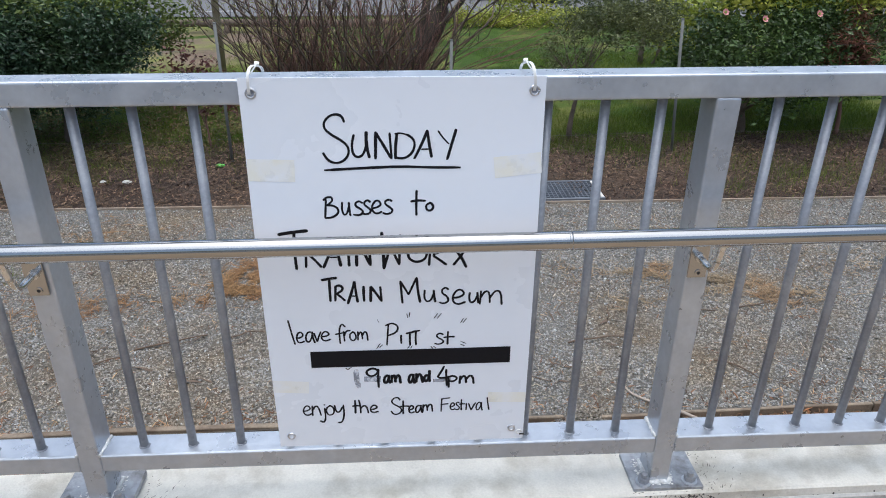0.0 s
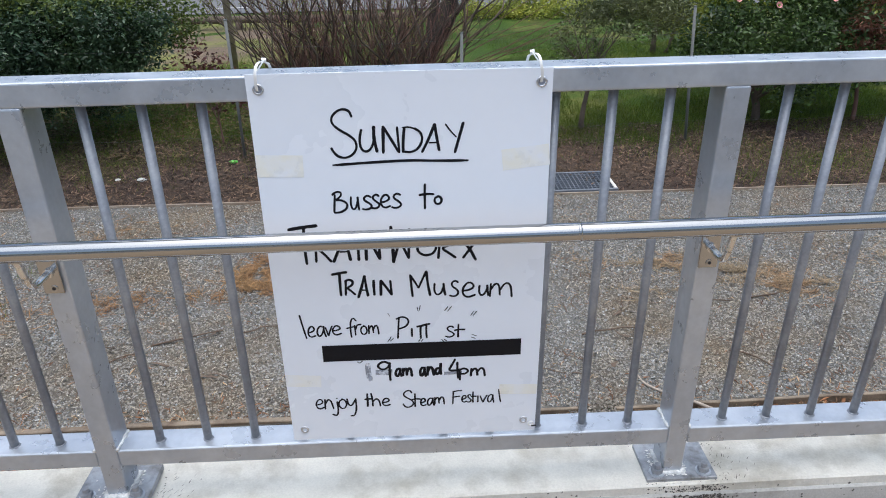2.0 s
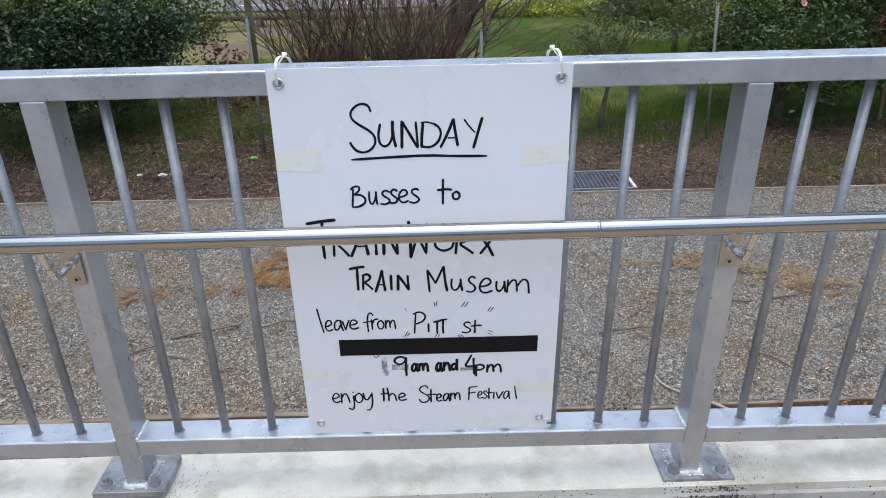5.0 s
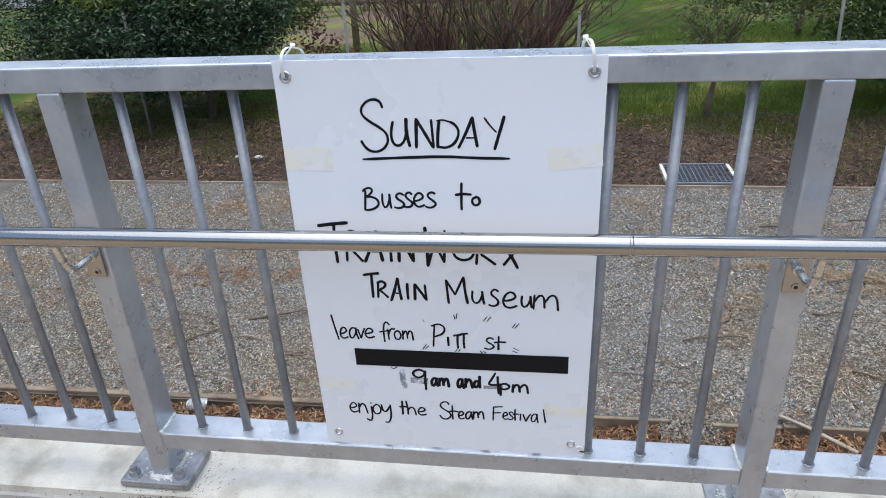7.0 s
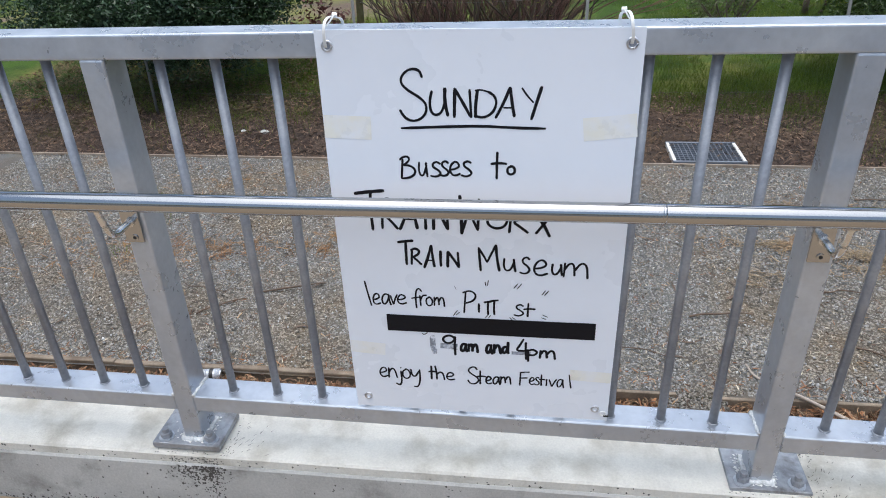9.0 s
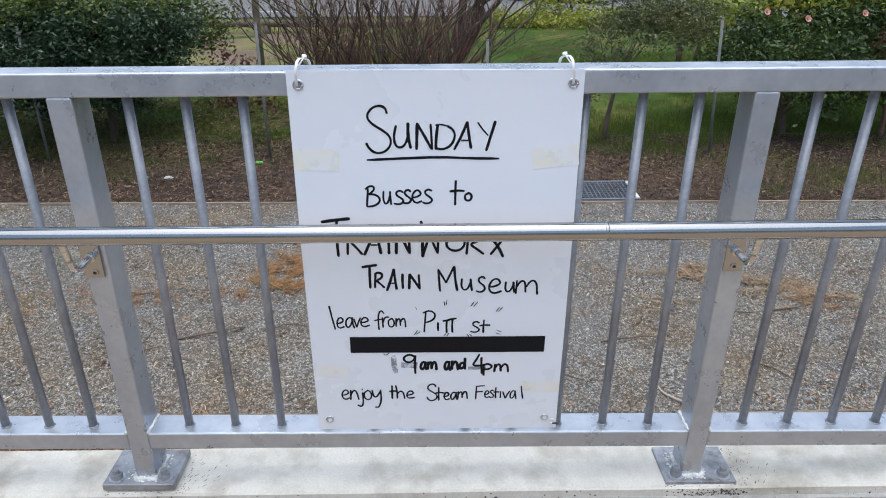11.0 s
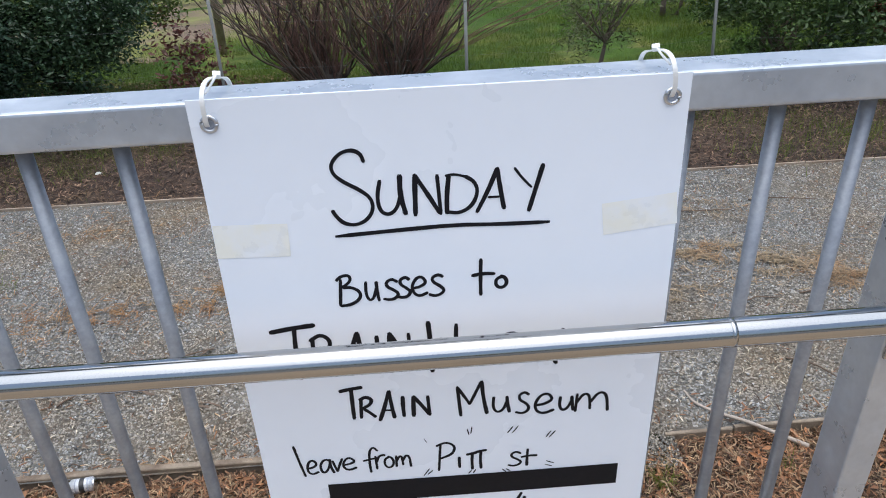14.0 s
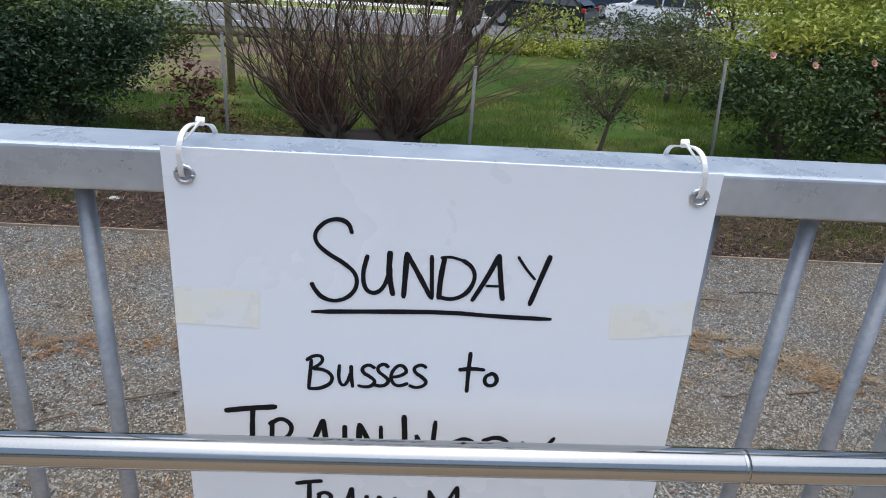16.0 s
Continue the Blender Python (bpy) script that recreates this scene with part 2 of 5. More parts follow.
def worn_away(m, size, low, high):
    """Lets a thin film wear through in soft patches."""
    n, link = m.node_tree.nodes, m.node_tree.links.new
    t, r, clear, mix = n.new("ShaderNodeTexNoise"), n.new("ShaderNodeMapRange"), n.new("ShaderNodeBsdfTransparent"), n.new("ShaderNodeMixShader")
    t.inputs["Scale"].default_value, t.inputs["Detail"].default_value = size, 4.0
    link(n.new("ShaderNodeTexCoord").outputs["Object"], t.inputs["Vector"])
    link(t.outputs["Fac"], r.inputs["Value"])
    r.inputs["From Min"].default_value, r.inputs["From Max"].default_value = low, high
    link(r.outputs["Result"], mix.inputs[0])
    link(clear.outputs[0], mix.inputs[1])
    link(n["Principled BSDF"].outputs[0], mix.inputs[2])
    link(mix.outputs[0], n["Material Output"].inputs["Surface"])


worn_away(SMUDGE, 70.0, 0.30, 0.75)

# ---- mesh helpers ----
def rows_mesh(name, verts, faces, mat, parent=None, label="", smooth=False):
    me = bpy.data.meshes.new(name)
    me.from_pydata([tuple(v) for v in verts], [], [tuple(f) for f in faces])
    me.materials.append(mat)
    if smooth:
        me.polygons.foreach_set("use_smooth", [True] * len(me.polygons))
    me.update()
    ob = new(name, me)
    ob.parent = parent
    if label:
        tagged(ob, label)
    return ob


def part(name, bm, mat, parent=None, label="", smooth=False):
    """Links a bmesh as one mesh object under a thing or a part."""
    me = bpy.data.meshes.new(name)
    bm.normal_update()
    bm.to_mesh(me)
    bm.free()
    me.materials.append(mat)
    if smooth:
        me.polygons.foreach_set("use_smooth", [True] * len(me.polygons))
    ob = new(name, me)
    ob.parent = parent
    if label:
        tagged(ob, label)
    return ob


def thing(name, label, category, group="", at=None):
    e = new(name)
    e.empty_display_size = 0.05
    if at is not None:
        e.matrix_basis = at
    return tagged(e, label, category, group)


def box(x0, x1, y0, y1, z0, z1, bevel=0.0, seg=2, bm=None):
    b = bmesh.new()
    bmesh.ops.create_cube(b, size=1.0, matrix=Matrix.Translation(((x0 + x1) / 2, (y0 + y1) / 2, (z0 + z1) / 2)) @ Matrix.Diagonal((x1 - x0, y1 - y0, z1 - z0, 1)))
    if bevel:
        bmesh.ops.bevel(b, geom=b.edges[:], offset=bevel, segments=seg, affect="EDGES", profile=0.5)
    return b


def cyl(r, a, c, sides=16, r2=None, bevel=0.0):
    """A cylinder or cone from a to c."""
    a, c = Vector(a), Vector(c)
    b = bmesh.new()
    bmesh.ops.create_cone(b, cap_ends=True, segments=sides, radius1=r, radius2=r if r2 is None else r2, depth=(c - a).length)
    if bevel:
        bmesh.ops.bevel(b, geom=[e for e in b.edges if len(e.link_faces) == 2 and any(len(f.verts) > 4 for f in e.link_faces)], offset=bevel, segments=2, affect="EDGES")
    b.transform(Matrix.Translation((a + c) / 2) @ (c - a).to_track_quat("Z", "Y").to_matrix().to_4x4())
    return b


def smooth_line(points, rounds=2):
    pts = [Vector(p) for p in points]
    for _ in range(rounds):
        out = [pts[0]]
        for p, q in zip(pts, pts[1:]):
            out += [p * 0.75 + q * 0.25, p * 0.25 + q * 0.75]
        pts = out + [pts[-1]]
    return pts


def tube_rows(points, radii, sides, verts, faces):
    """Adds a tapered tube along points to lists of verts and faces."""
    base, n = len(verts), len(points)
    up = Vector((0, 0, 1))
    for i, p in enumerate(points):
        d = (points[min(i + 1, n - 1)] - points[max(i - 1, 0)]).normalized()
        s = d.cross(up if abs(d.z) < 0.95 else Vector((1, 0, 0))).normalized()
        t = d.cross(s)
        for k in range(sides):
            a = 2 * math.pi * k / sides
            verts.append(p + (s * math.cos(a) + t * math.sin(a)) * radii[i])
    for i in range(n - 1):
        for k in range(sides):
            j = (k + 1) % sides
            faces.append((base + i * sides + k, base + i * sides + j, base + (i + 1) * sides + j, base + (i + 1) * sides + k))
    faces.append(tuple(base + k for k in range(sides))[::-1])
    faces.append(tuple(base + (n - 1) * sides + k for k in range(sides)))


def tube(name, points, radius, mat, parent=None, label="", sides=8, rounds=2, end=None):
    pts = smooth_line(points, rounds)
    v, f = [], []
    end = radius if end is None else end
    tube_rows(pts, [radius + (end - radius) * i / (len(pts) - 1) for i in range(len(pts))], sides, v, f)
    return rows_mesh(name, v, f, mat, parent, label, smooth=True)


def scatter(name, mat, places, shape_v, shape_f, sizes, tilt, label, category, rng, flat=True):
    """Many small copies of a shape in one mesh, turned and tilted at random."""
    n = len(places)
    sv = np.array(shape_v, float)
    yaw, tip, side = rng.uniform(0, 2 * np.pi, n), rng.normal(0, tilt, n), rng.normal(0, tilt, n)
    cy, sy, ct, st, cs, ss = np.cos(yaw), np.sin(yaw), np.cos(tip), np.sin(tip), np.cos(side), np.sin(side)
    p = sv[None] * sizes[:, None, :] * (1 + rng.uniform(-0.18, 0.18, (n, len(sv), 1)))
    x, y, z = p[..., 0], p[..., 1], p[..., 2]
    y, z = y * ct[:, None] - z * st[:, None], y * st[:, None] + z * ct[:, None]
    x, z = x * cs[:, None] + z * ss[:, None], -x * ss[:, None] + z * cs[:, None]
    x, y = x * cy[:, None] - y * sy[:, None], x * sy[:, None] + y * cy[:, None]
    v = np.stack([x, y, z], -1) + places[:, None, :]
    k, m = len(sv), len(shape_f[0])
    f = (np.array(shape_f)[None] + (np.arange(n) * k)[:, None, None]).reshape(-1, m)
    me = bpy.data.meshes.new(name)
    me.vertices.add(n * k)
    me.vertices.foreach_set("co", v.reshape(-1))
    me.loops.add(f.size)
    me.loops.foreach_set("vertex_index", f.reshape(-1).astype(np.int32))
    me.polygons.add(len(f))
    me.polygons.foreach_set("loop_start", (np.arange(len(f)) * m).astype(np.int32))
    me.update(calc_edges=True)
    me.materials.append(mat)
    ob = new(name, me)
    return tagged(ob, label, category, kind="stuff") if label else ob


OCTA_V = [(1, 0, 0), (-1, 0, 0), (0, 1, 0), (0, -1, 0), (0, 0, 1), (0, 0, -1)]
OCTA_F = [(0, 2, 4), (2, 1, 4), (1, 3, 4), (3, 0, 4), (2, 0, 5), (1, 2, 5), (3, 1, 5), (0, 3, 5)]
LEAF_V = [(0, -1, 0), (0.42, -0.1, 0.12), (0, 1, 0), (-0.42, -0.1, 0.12), (0, 0, -0.02)]
LEAF_F = [(0, 1, 4), (1, 2, 4), (2, 3, 4), (3, 0, 4)]
BLADE_V = [(-0.12, 0, 0), (0.12, 0, 0), (0.05, 0.25, 1)]
BLADE_F = [(0, 1, 2)]
CHIP_V = [(-1, -0.35, 0), (1, -0.22, 0.1), (1, 0.25, 0), (-1, 0.3, 0.12), (0, -0.3, 0.35), (0, 0.3, 0.35)]
CHIP_F = [(0, 4, 5), (0, 5, 3), (4, 1, 2), (4, 2, 5), (0, 1, 4), (3, 5, 2)]
TETRA_V = [(-1, -0.7, -0.3), (1, -0.6, -0.3), (0.7, 0.8, -0.3), (-0.6, 0.9, -0.3), (0.1, 0.05, 0.9)]
TETRA_F = [(0, 1, 4), (1, 2, 4), (2, 3, 4), (3, 0, 4)]
FINE_CURL_V = [q for i in range(6) for q in ((math.cos(0.3 * i) - 0.6, math.sin(0.36 * i) - 0.5, 0.02 * i), (0.955 * math.cos(0.3 * i) - 0.6, 0.955 * math.sin(0.36 * i) - 0.5, 0.04 + 0.02 * i))]
CURL_V = [q for i in range(6) for q in ((math.cos(0.55 * i) - 0.3, math.sin(0.55 * i) - 0.5, 0.02 * i), (0.86 * math.cos(0.55 * i) - 0.3, 0.86 * math.sin(0.55 * i) - 0.5, 0.06 + 0.02 * i))]
CURL_F = [t for i in range(5) for t in ((2 * i, 2 * i + 2, 2 * i + 3), (2 * i, 2 * i + 3, 2 * i + 1))]
GROUND = -1.2


# ---- ground and built edges ----
def sheet(name, x0, x1, y0, y1, z, mat, label, category, nx=2, ny=2, wave=0.0, freq=1.0, sink=0.0):
    """A sheet of ground with gentle unevenness; sink lets its borders dip under what lies round it."""
    v, f = [], []
    for j in range(ny + 1):
        for i in range(nx + 1):
            x, y = x0 + (x1 - x0) * i / nx, y0 + (y1 - y0) * j / ny
            rim = min(x - x0, x1 - x, y - y0, y1 - y) + 1.2 * noise.noise((x * 0.8, y * 0.8, 6.0))
            dip = sink * (1 - min(max(rim, 0.0), 1.0)) if sink else 0.0
            v.append((x, y, z - dip + (wave * noise.noise((x * freq, y * freq, 3.1)) if wave else 0)))
    for j in range(ny):
        for i in range(nx):
            a = j * (nx + 1) + i
            f.append((a, a + 1, a + nx + 2, a + nx + 1))
    return tagged(rows_mesh(name, v, f, mat, smooth=True), label, category, kind="structure")


def askew(x, share):
    """How far the path's far edge lies off its straight line."""
    return -(0.035 + 0.022 * x) * share


def skew(ob, y0, y1):
    """Shears a sheet so that its border at y1 follows the path's far edge and its border at y0 stays."""
    for q in ob.data.vertices:
        q.co.y += askew(q.co.x, min(max((q.co.y - y0) / (y1 - y0), 0.0), 1.0))


sheet("ground", -400, 400, -300, 900, GROUND - 0.2, LAWN, "grass ground reaching to the horizon", "ground")
sheet("lawn", -40, 40, 6.2, 19.9, GROUND - 0.022, LAWN, "green lawn with worn soil and painted sunlit patches", "lawn", 150, 34, 0.03, 0.8)
skew(sheet("garden_bed", -12, 12, 4.85, 7.0, GROUND - 0.002, MULCH, "brown bark mulch garden bed beside the path", "garden bed", 120, 16, 0.035, 1.9), 7.0, 4.85)
skew(sheet("gravel_path", -12, 12, 1.63, 4.86, GROUND, GRAVEL, "grey gravel path with leaf litter", "path", 160, 30, 0.012, 1.5), 1.63, 4.86)
sheet("mulch_strip", -12, 12, 0.1, 1.65, GROUND - 0.05, MULCH, "orange brown bark mulch strip beside the ramp", "garden bed", 160, 16, 0.02, 2.5)
sheet("dirt_bank", -12, -1.6, 10.6, 18.6, GROUND + 0.010, DIRT, "bare brown dirt bank below the log rail", "ground", 60, 50, 0.04, 0.9, 0.14)
sheet("road", -200, 200, 19.7, 25.2, GROUND + 0.01, ASPHALT, "grey worn asphalt road", "road")
sheet("car_park", 2.0, 60, 18.6, 32.0, GROUND + 0.022, ASPHALT, "grey asphalt parking area", "road")
sheet("verge", -200, 2.0, 25.2, 28.6, GROUND + 0.015, VERGE, "mown green roadside verge", "verge")
sheet("footpath", -200, 1.6, 28.6, 30.2, GROUND + 0.03, PAVING, "pale concrete footpath", "pavement")
sheet("far_verge", -200, 200, 33.0, 60.0, GROUND + 0.02, VERGE, "sunlit grass beyond the road", "verge")
tagged(part("far_kerb", box(-200, 200, 25.1, 25.3, GROUND, GROUND + 0.13, 0.02), PAVING), "pale concrete kerb along the road", "kerb", kind="structure")
tagged(part("far_path", box(9, 60, 36.0, 37.6, GROUND, GROUND + 0.05, 0.01), PAVING), "pale concrete path across the far grass", "pavement", kind="structure")
for x in (-9, -6, -3, 0):
    tagged(part("road_marking", box(x, x + 1.4, 21.0, 21.1, GROUND + 0.012, GROUND + 0.016), PAVING), "worn white lane dash on the road", "road marking", "lane dashes", kind="structure")

# Raised kerb that carries the railing, and the walkway in front of it.
def profile_run(name, prof, x0, x1, mat, label, category, step=0.25):
    v, f, k = [], [], len(prof)
    n = int((x1 - x0) / step)
    for i in range(n + 1):
        x = x0 + (x1 - x0) * i / n
        for y, z in prof:
            v.append((x, y + 0.0015 * noise.noise((x * 3, y * 9, z)), z + 0.0015 * noise.noise((x * 4, y * 9, 5))))
    for i in range(n):
        for j in range(k):
            a, b = i * k + j, i * k + (j + 1) % k
            f.append((a, b, b + k, a + k))
    f += [tuple(range(k))[::-1], tuple(n * k + j for j in range(k))]
    return tagged(rows_mesh(name, v, f, mat), label, category, kind="structure")


profile_run("kerb", [(-0.029, -0.117), (-0.029, -0.092), (-0.0235, -0.087), (0.144, -0.087), (0.150, -0.093), (0.150, -0.117)][::-1], -9, 9, CONCRETE, "pale concrete kerb with worn edge under the railing", "kerb")
profile_run("ramp_wall", [(-0.036, -0.5), (-0.036, -0.122), (-0.031, -0.117), (0.150, -0.117), (0.150, -1.3), (-0.040, -1.3)][::-1], -9, 9, STAINED, "stained concrete ramp edge with dark mould", "retaining wall")
tagged(part("walkway", box(-9, 9, -3.2, -0.0365, -1.45, -0.30), WALK), "tan concrete walkway", "walkway", kind="structure")
# Out of view; added to darken what the rail fronts reflect.
tagged(part("forecourt", box(-60, 60, -60, -3.2, -1.45, -0.32), UNSEEN_DARK), "unseen plain grey ground added behind the walkway for reflections", "pavement", kind="structure")

# Mould specks on the kerb face below the base plates.
rng = np.random.default_rng(8)
spots = []
for x, wide, n in ((-0.77, 0.030, 240), (-0.715, 0.018, 330), (0.70, 0.045, 260), (0.765, 0.022, 170), (-2.2, 0.05, 160), (2.1, 0.05, 160)):
    spots.append(np.stack([rng.normal(x, wide, n), np.full(n, -0.0365), -0.119 - rng.exponential(0.032, n)], -1))
    lip = np.stack([rng.normal(x - 0.02, wide * 1.3, n // 3), np.full(n // 3, -0.0293), rng.uniform(-0.116, -0.094, n // 3)], -1)
    spots.append(lip)
spots.append(np.stack([rng.uniform(-2.4, 2.4, 150), np.full(150, -0.0293), -0.116 + 0.022 * rng.random(150) ** 2], -1))
spots.append(np.stack([rng.uniform(-2.4, 2.4, 220), np.full(220, -0.0365), -0.119 - rng.exponential(0.05, 220)], -1))
spots.append(np.stack([rng.uniform(-2.4, 2.4, 1500), np.full(1500, -0.0365), -0.30 + rng.exponential(0.018, 1500)], -1))
spots = np.concatenate(spots)
sz = rng.uniform(0.0006, 0.0032, (len(spots), 1)) * rng.uniform(0.6, 1.8, (len(spots), 3)) * np.array([[1, 0.12, 1]])
v, f = [], []
for c, r in zip(spots, sz):
    k = len(v)
    v += [tuple(c + np.array(q) * r) for q in OCTA_V]
    f += [tuple(k + i for i in t) for t in OCTA_F]
for x in (-0.783, 0.685, -2.146, 2.097):
    for k in range(45):
        a, d = rng.uniform(0, 2 * math.pi), abs(rng.normal(0, 0.014))
        c = (x + (0.098 + d) * (1 if rng.random() < 0.9 else -1), rng.uniform(-0.028, 0.12), -0.0866) if rng.random() < 0.5 else (x + rng.uniform(-0.10, 0.12), rng.uniform(-0.0275, -0.014), -0.0866)
        r = rng.uniform(0.0006, 0.0020) * np.array([1.5, 1.0, 0.12])
        b = len(v)
        v += [tuple(np.array(c) + np.array(q) * r) for q in OCTA_V]
        f += [tuple(b + i for i in t) for t in OCTA_F]
for x in (-0.783, 0.685):
    for k in range(26):
        c = (x + 0.105 + abs(rng.normal(0, 0.045)), rng.uniform(-0.018, 0.10), -0.0866)
        b, w = len(v), rng.uniform(0.0005, 0.0011)
        turn = rng.normal(0.5, 0.25)
        for q in OCTA_V:
            a, d = q[0] * w, q[1] * rng.uniform(0.003, 0.011)
            v.append((c[0] + a * math.cos(turn) + d * math.sin(turn), c[1] + d * math.cos(turn) - a * math.sin(turn), c[2] + q[2] * 0.0003))
        f += [tuple(b + i for i in t) for t in OCTA_F]
tagged(rows_mesh("mould_specks", v, f, GRIME), "dark mould specks on the concrete face", "mould", kind="stuff")

# Timber edging along the gravel, with a missing stretch.
def edging_board(x0, x1, y, tilt, label, half=0.018):
    v, f = [], []
    n = max(4, int((x1 - x0) / 0.12))
    for i in range(n + 1):
        x = x0 + (x1 - x0) * i / n
        w = 0.012 * noise.noise((x * 0.9, y, 1.0)) + tilt * (x - x0)
        h = 0.006 * noise.noise((x * 3, y, 2.0))
        for dy, dz in ((-half, -0.09), (-half, 0.013), (0.004 - half, 0.017), (half - 0.004, 0.017), (half, 0.013), (half, -0.09)):
            v.append((x, y + dy + w, GROUND + dz + h))
    for i in range(n):
        for j in range(5):
            a = i * 6 + j
            f.append((a, a + 6, a + 7, a + 1))
    f += [tuple(range(6)), tuple(n * 6 + j for j in range(6))[::-1]]
    return tagged(rows_mesh("edging_board", v, f, EDGING), label, "garden edging", "timber edging boards")


for a, b, y, t in ((-6.0, -2.3, 1.66, 0.0), (-2.29, -0.1, 1.655, 0.0), (-0.09, 0.85, 1.64, -0.012), (1.06, 1.385, 1.615, 0.0), (1.40, 2.6, 1.625, 0.006), (2.61, 5.4, 1.635, 0.0)):
    edging_board(a, b, y, t, "weathered timber edging board between gravel and mulch", 0.018 if b < 0.5 else 0.011)
for a, b in ((-6.4, -3.1), (-3.09, 0.2), (0.21, 3.4), (3.41, 6.6)):
    strip = box(a, b, 4.845, 4.862, GROUND - 0.05, GROUND + 0.025, 0.003)
    for q in strip.verts:
        q.co.y += askew(q.co.x, 1.0)
    tagged(part("edging_strip", strip, TIMBER), "thin timber edging strip along the far side of the path", "garden edging", "far edging strips")

pad = thing("concrete_pad", "pale concrete footing pad set in the mulch", "concrete pad")
part("slab", box(-2.16, -1.56, 0.78, 1.325, GROUND - 0.1, GROUND + 0.02, 0.012), CONCRETE, pad)

# ---- railing ----
RAIL = thing("railing", "galvanised steel railing with round balusters on a concrete kerb", "railing", at=pose(0, 0.0015, 0, 0, 0.62, 0))
POSTS = [-4.95, -3.54, -2.130, -0.768, 0.664, 2.071, 3.487, 4.903]


def under(x):
    """Height of the underside of the top rail, which runs a little out of line with the bottom rail."""
    return 0.940 + 0.0092 * (x - 0.5)



def hollow(name, x0, x1, y0, y1, z0, z1, parent, label=""):
    return part(name, box(x0, x1, y0, y1, z0, z1, 0.005, 3), GALV, parent, label)


top = box(-5.0, 4.935, 0.003, 0.076, 0.0, 0.050, 0.005, 3)
for q in top.verts:
    q.co.z += under(q.co.x)
part("top_rail", top, GALV, RAIL)
for p, q in zip(POSTS, POSTS[1:]):
    hollow("bottom_rail", p + 0.0255, q - 0.0255, 0.004, 0.081, 0.026, 0.076, RAIL)
rng = np.random.default_rng(4)
for i, x in enumerate(POSTS):
    post = hollow("post", x - 0.026, x + 0.026, 0.003, 0.082, -0.0708, under(x) + 0.0015, RAIL)
    px = x + (0.021 if x > 0 else -0.015)
    plate = part("base_plate", box(px - 0.093, px + 0.093, -0.020, 0.114, -0.089, -0.0705, 0.002), PLATE, RAIL, "thick dirty galvanised base plate")
    for bx in (px - 0.062, px + 0.062):
        for by in (0.003,):
            b = cyl(0.020, (bx, by, -0.0705), (bx, by, -0.067), 20)
            nut = cyl(0.0150, (bx, by, -0.067), (bx, by, -0.053), 6, bevel=0.001)
            stud = cyl(0.0085, (bx, by, -0.053), (bx, by, -0.041), 10)
            washer = part("washer", b, GALV, plate)
            part("nut", nut, GALV_DULL, plate)
            part("stud", stud, GALV_DULL, plate)
    # weld beads round the foot and where the bottom rail meets the post
    beads = []
    for a, c in (((x - 0.029, 0.001, -0.069), (x + 0.029, 0.001, -0.069)), ((x + 0.029, 0.001, -0.069), (x + 0.029, 0.084, -0.069)), ((x - 0.029, 0.001, -0.069), (x - 0.029, 0.084, -0.069)),
                 ((x + 0.0275, 0.006, 0.077), (x + 0.0275, 0.080, 0.077)), ((x - 0.0275, 0.006, 0.077), (x - 0.0275, 0.080, 0.077))):
        a, c = Vector(a), Vector(c)
        beads.append([a.lerp(c, k / 12) + Vector(rng.normal(0, 0.0007, 3).tolist()) for k in range(13)])
    for line in beads:
        v, f = [], []
        tube_rows(line, ((0.0075 if line[0].z < 0 else 0.0045) + rng.uniform(-0.0026, 0.0026, 13)).tolist(), 6, v, f)
        rows_mesh("weld", v, f, WELD, post, "rough silvery weld bead", smooth=True)

    # pale flaking deposit on the plate round the foot
    v, f = [], []
    for k in range(170):
        s, d = rng.uniform(-1, 1), abs(rng.normal(0, 0.008))
        c = np.array([(x + s * 0.034, -d * 0.5 - 0.001, -0.0695), (x + 0.029 + d, rng.uniform(0.0, 0.09), -0.0695), (x - 0.029 - d * 1.6, rng.uniform(0.0, 0.09), -0.0695)][k % 3])
        r = rng.uniform(0.001, 0.0042) * np.array([1.0, 0.8, 0.3])
        b = len(v)
        v += [tuple(c + np.array(q) * r * rng.uniform(0.7, 1.3)) for q in OCTA_V]
        f += [tuple(b + i for i in t) for t in OCTA_F]
    rows_mesh("deposit", v, f, FLAKE, plate, "white flaking deposit round the post foot")["kind"] = "stuff"


def baluster(x):
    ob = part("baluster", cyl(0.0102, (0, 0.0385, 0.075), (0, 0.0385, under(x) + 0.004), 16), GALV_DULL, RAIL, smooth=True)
    ob.location.x = x
    v, f = [], []
    ring = [Vector((0.0105 * math.cos(a), 0.0385 + 0.0105 * math.sin(a), 0.0762)) for a in np.linspace(0, 2 * math.pi, 13)]
    tube_rows(ring, (0.003 + rng.uniform(-0.001, 0.001, 13)).tolist(), 5, v, f)
    # Foot welds take the darker bar colour in place of shade.
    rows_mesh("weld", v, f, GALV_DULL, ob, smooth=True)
    return ob


for p, q in zip(POSTS, POSTS[1:]):
    for k in range(11):
        baluster(p + 0.123 + (q - p - 0.247) * k / 10)

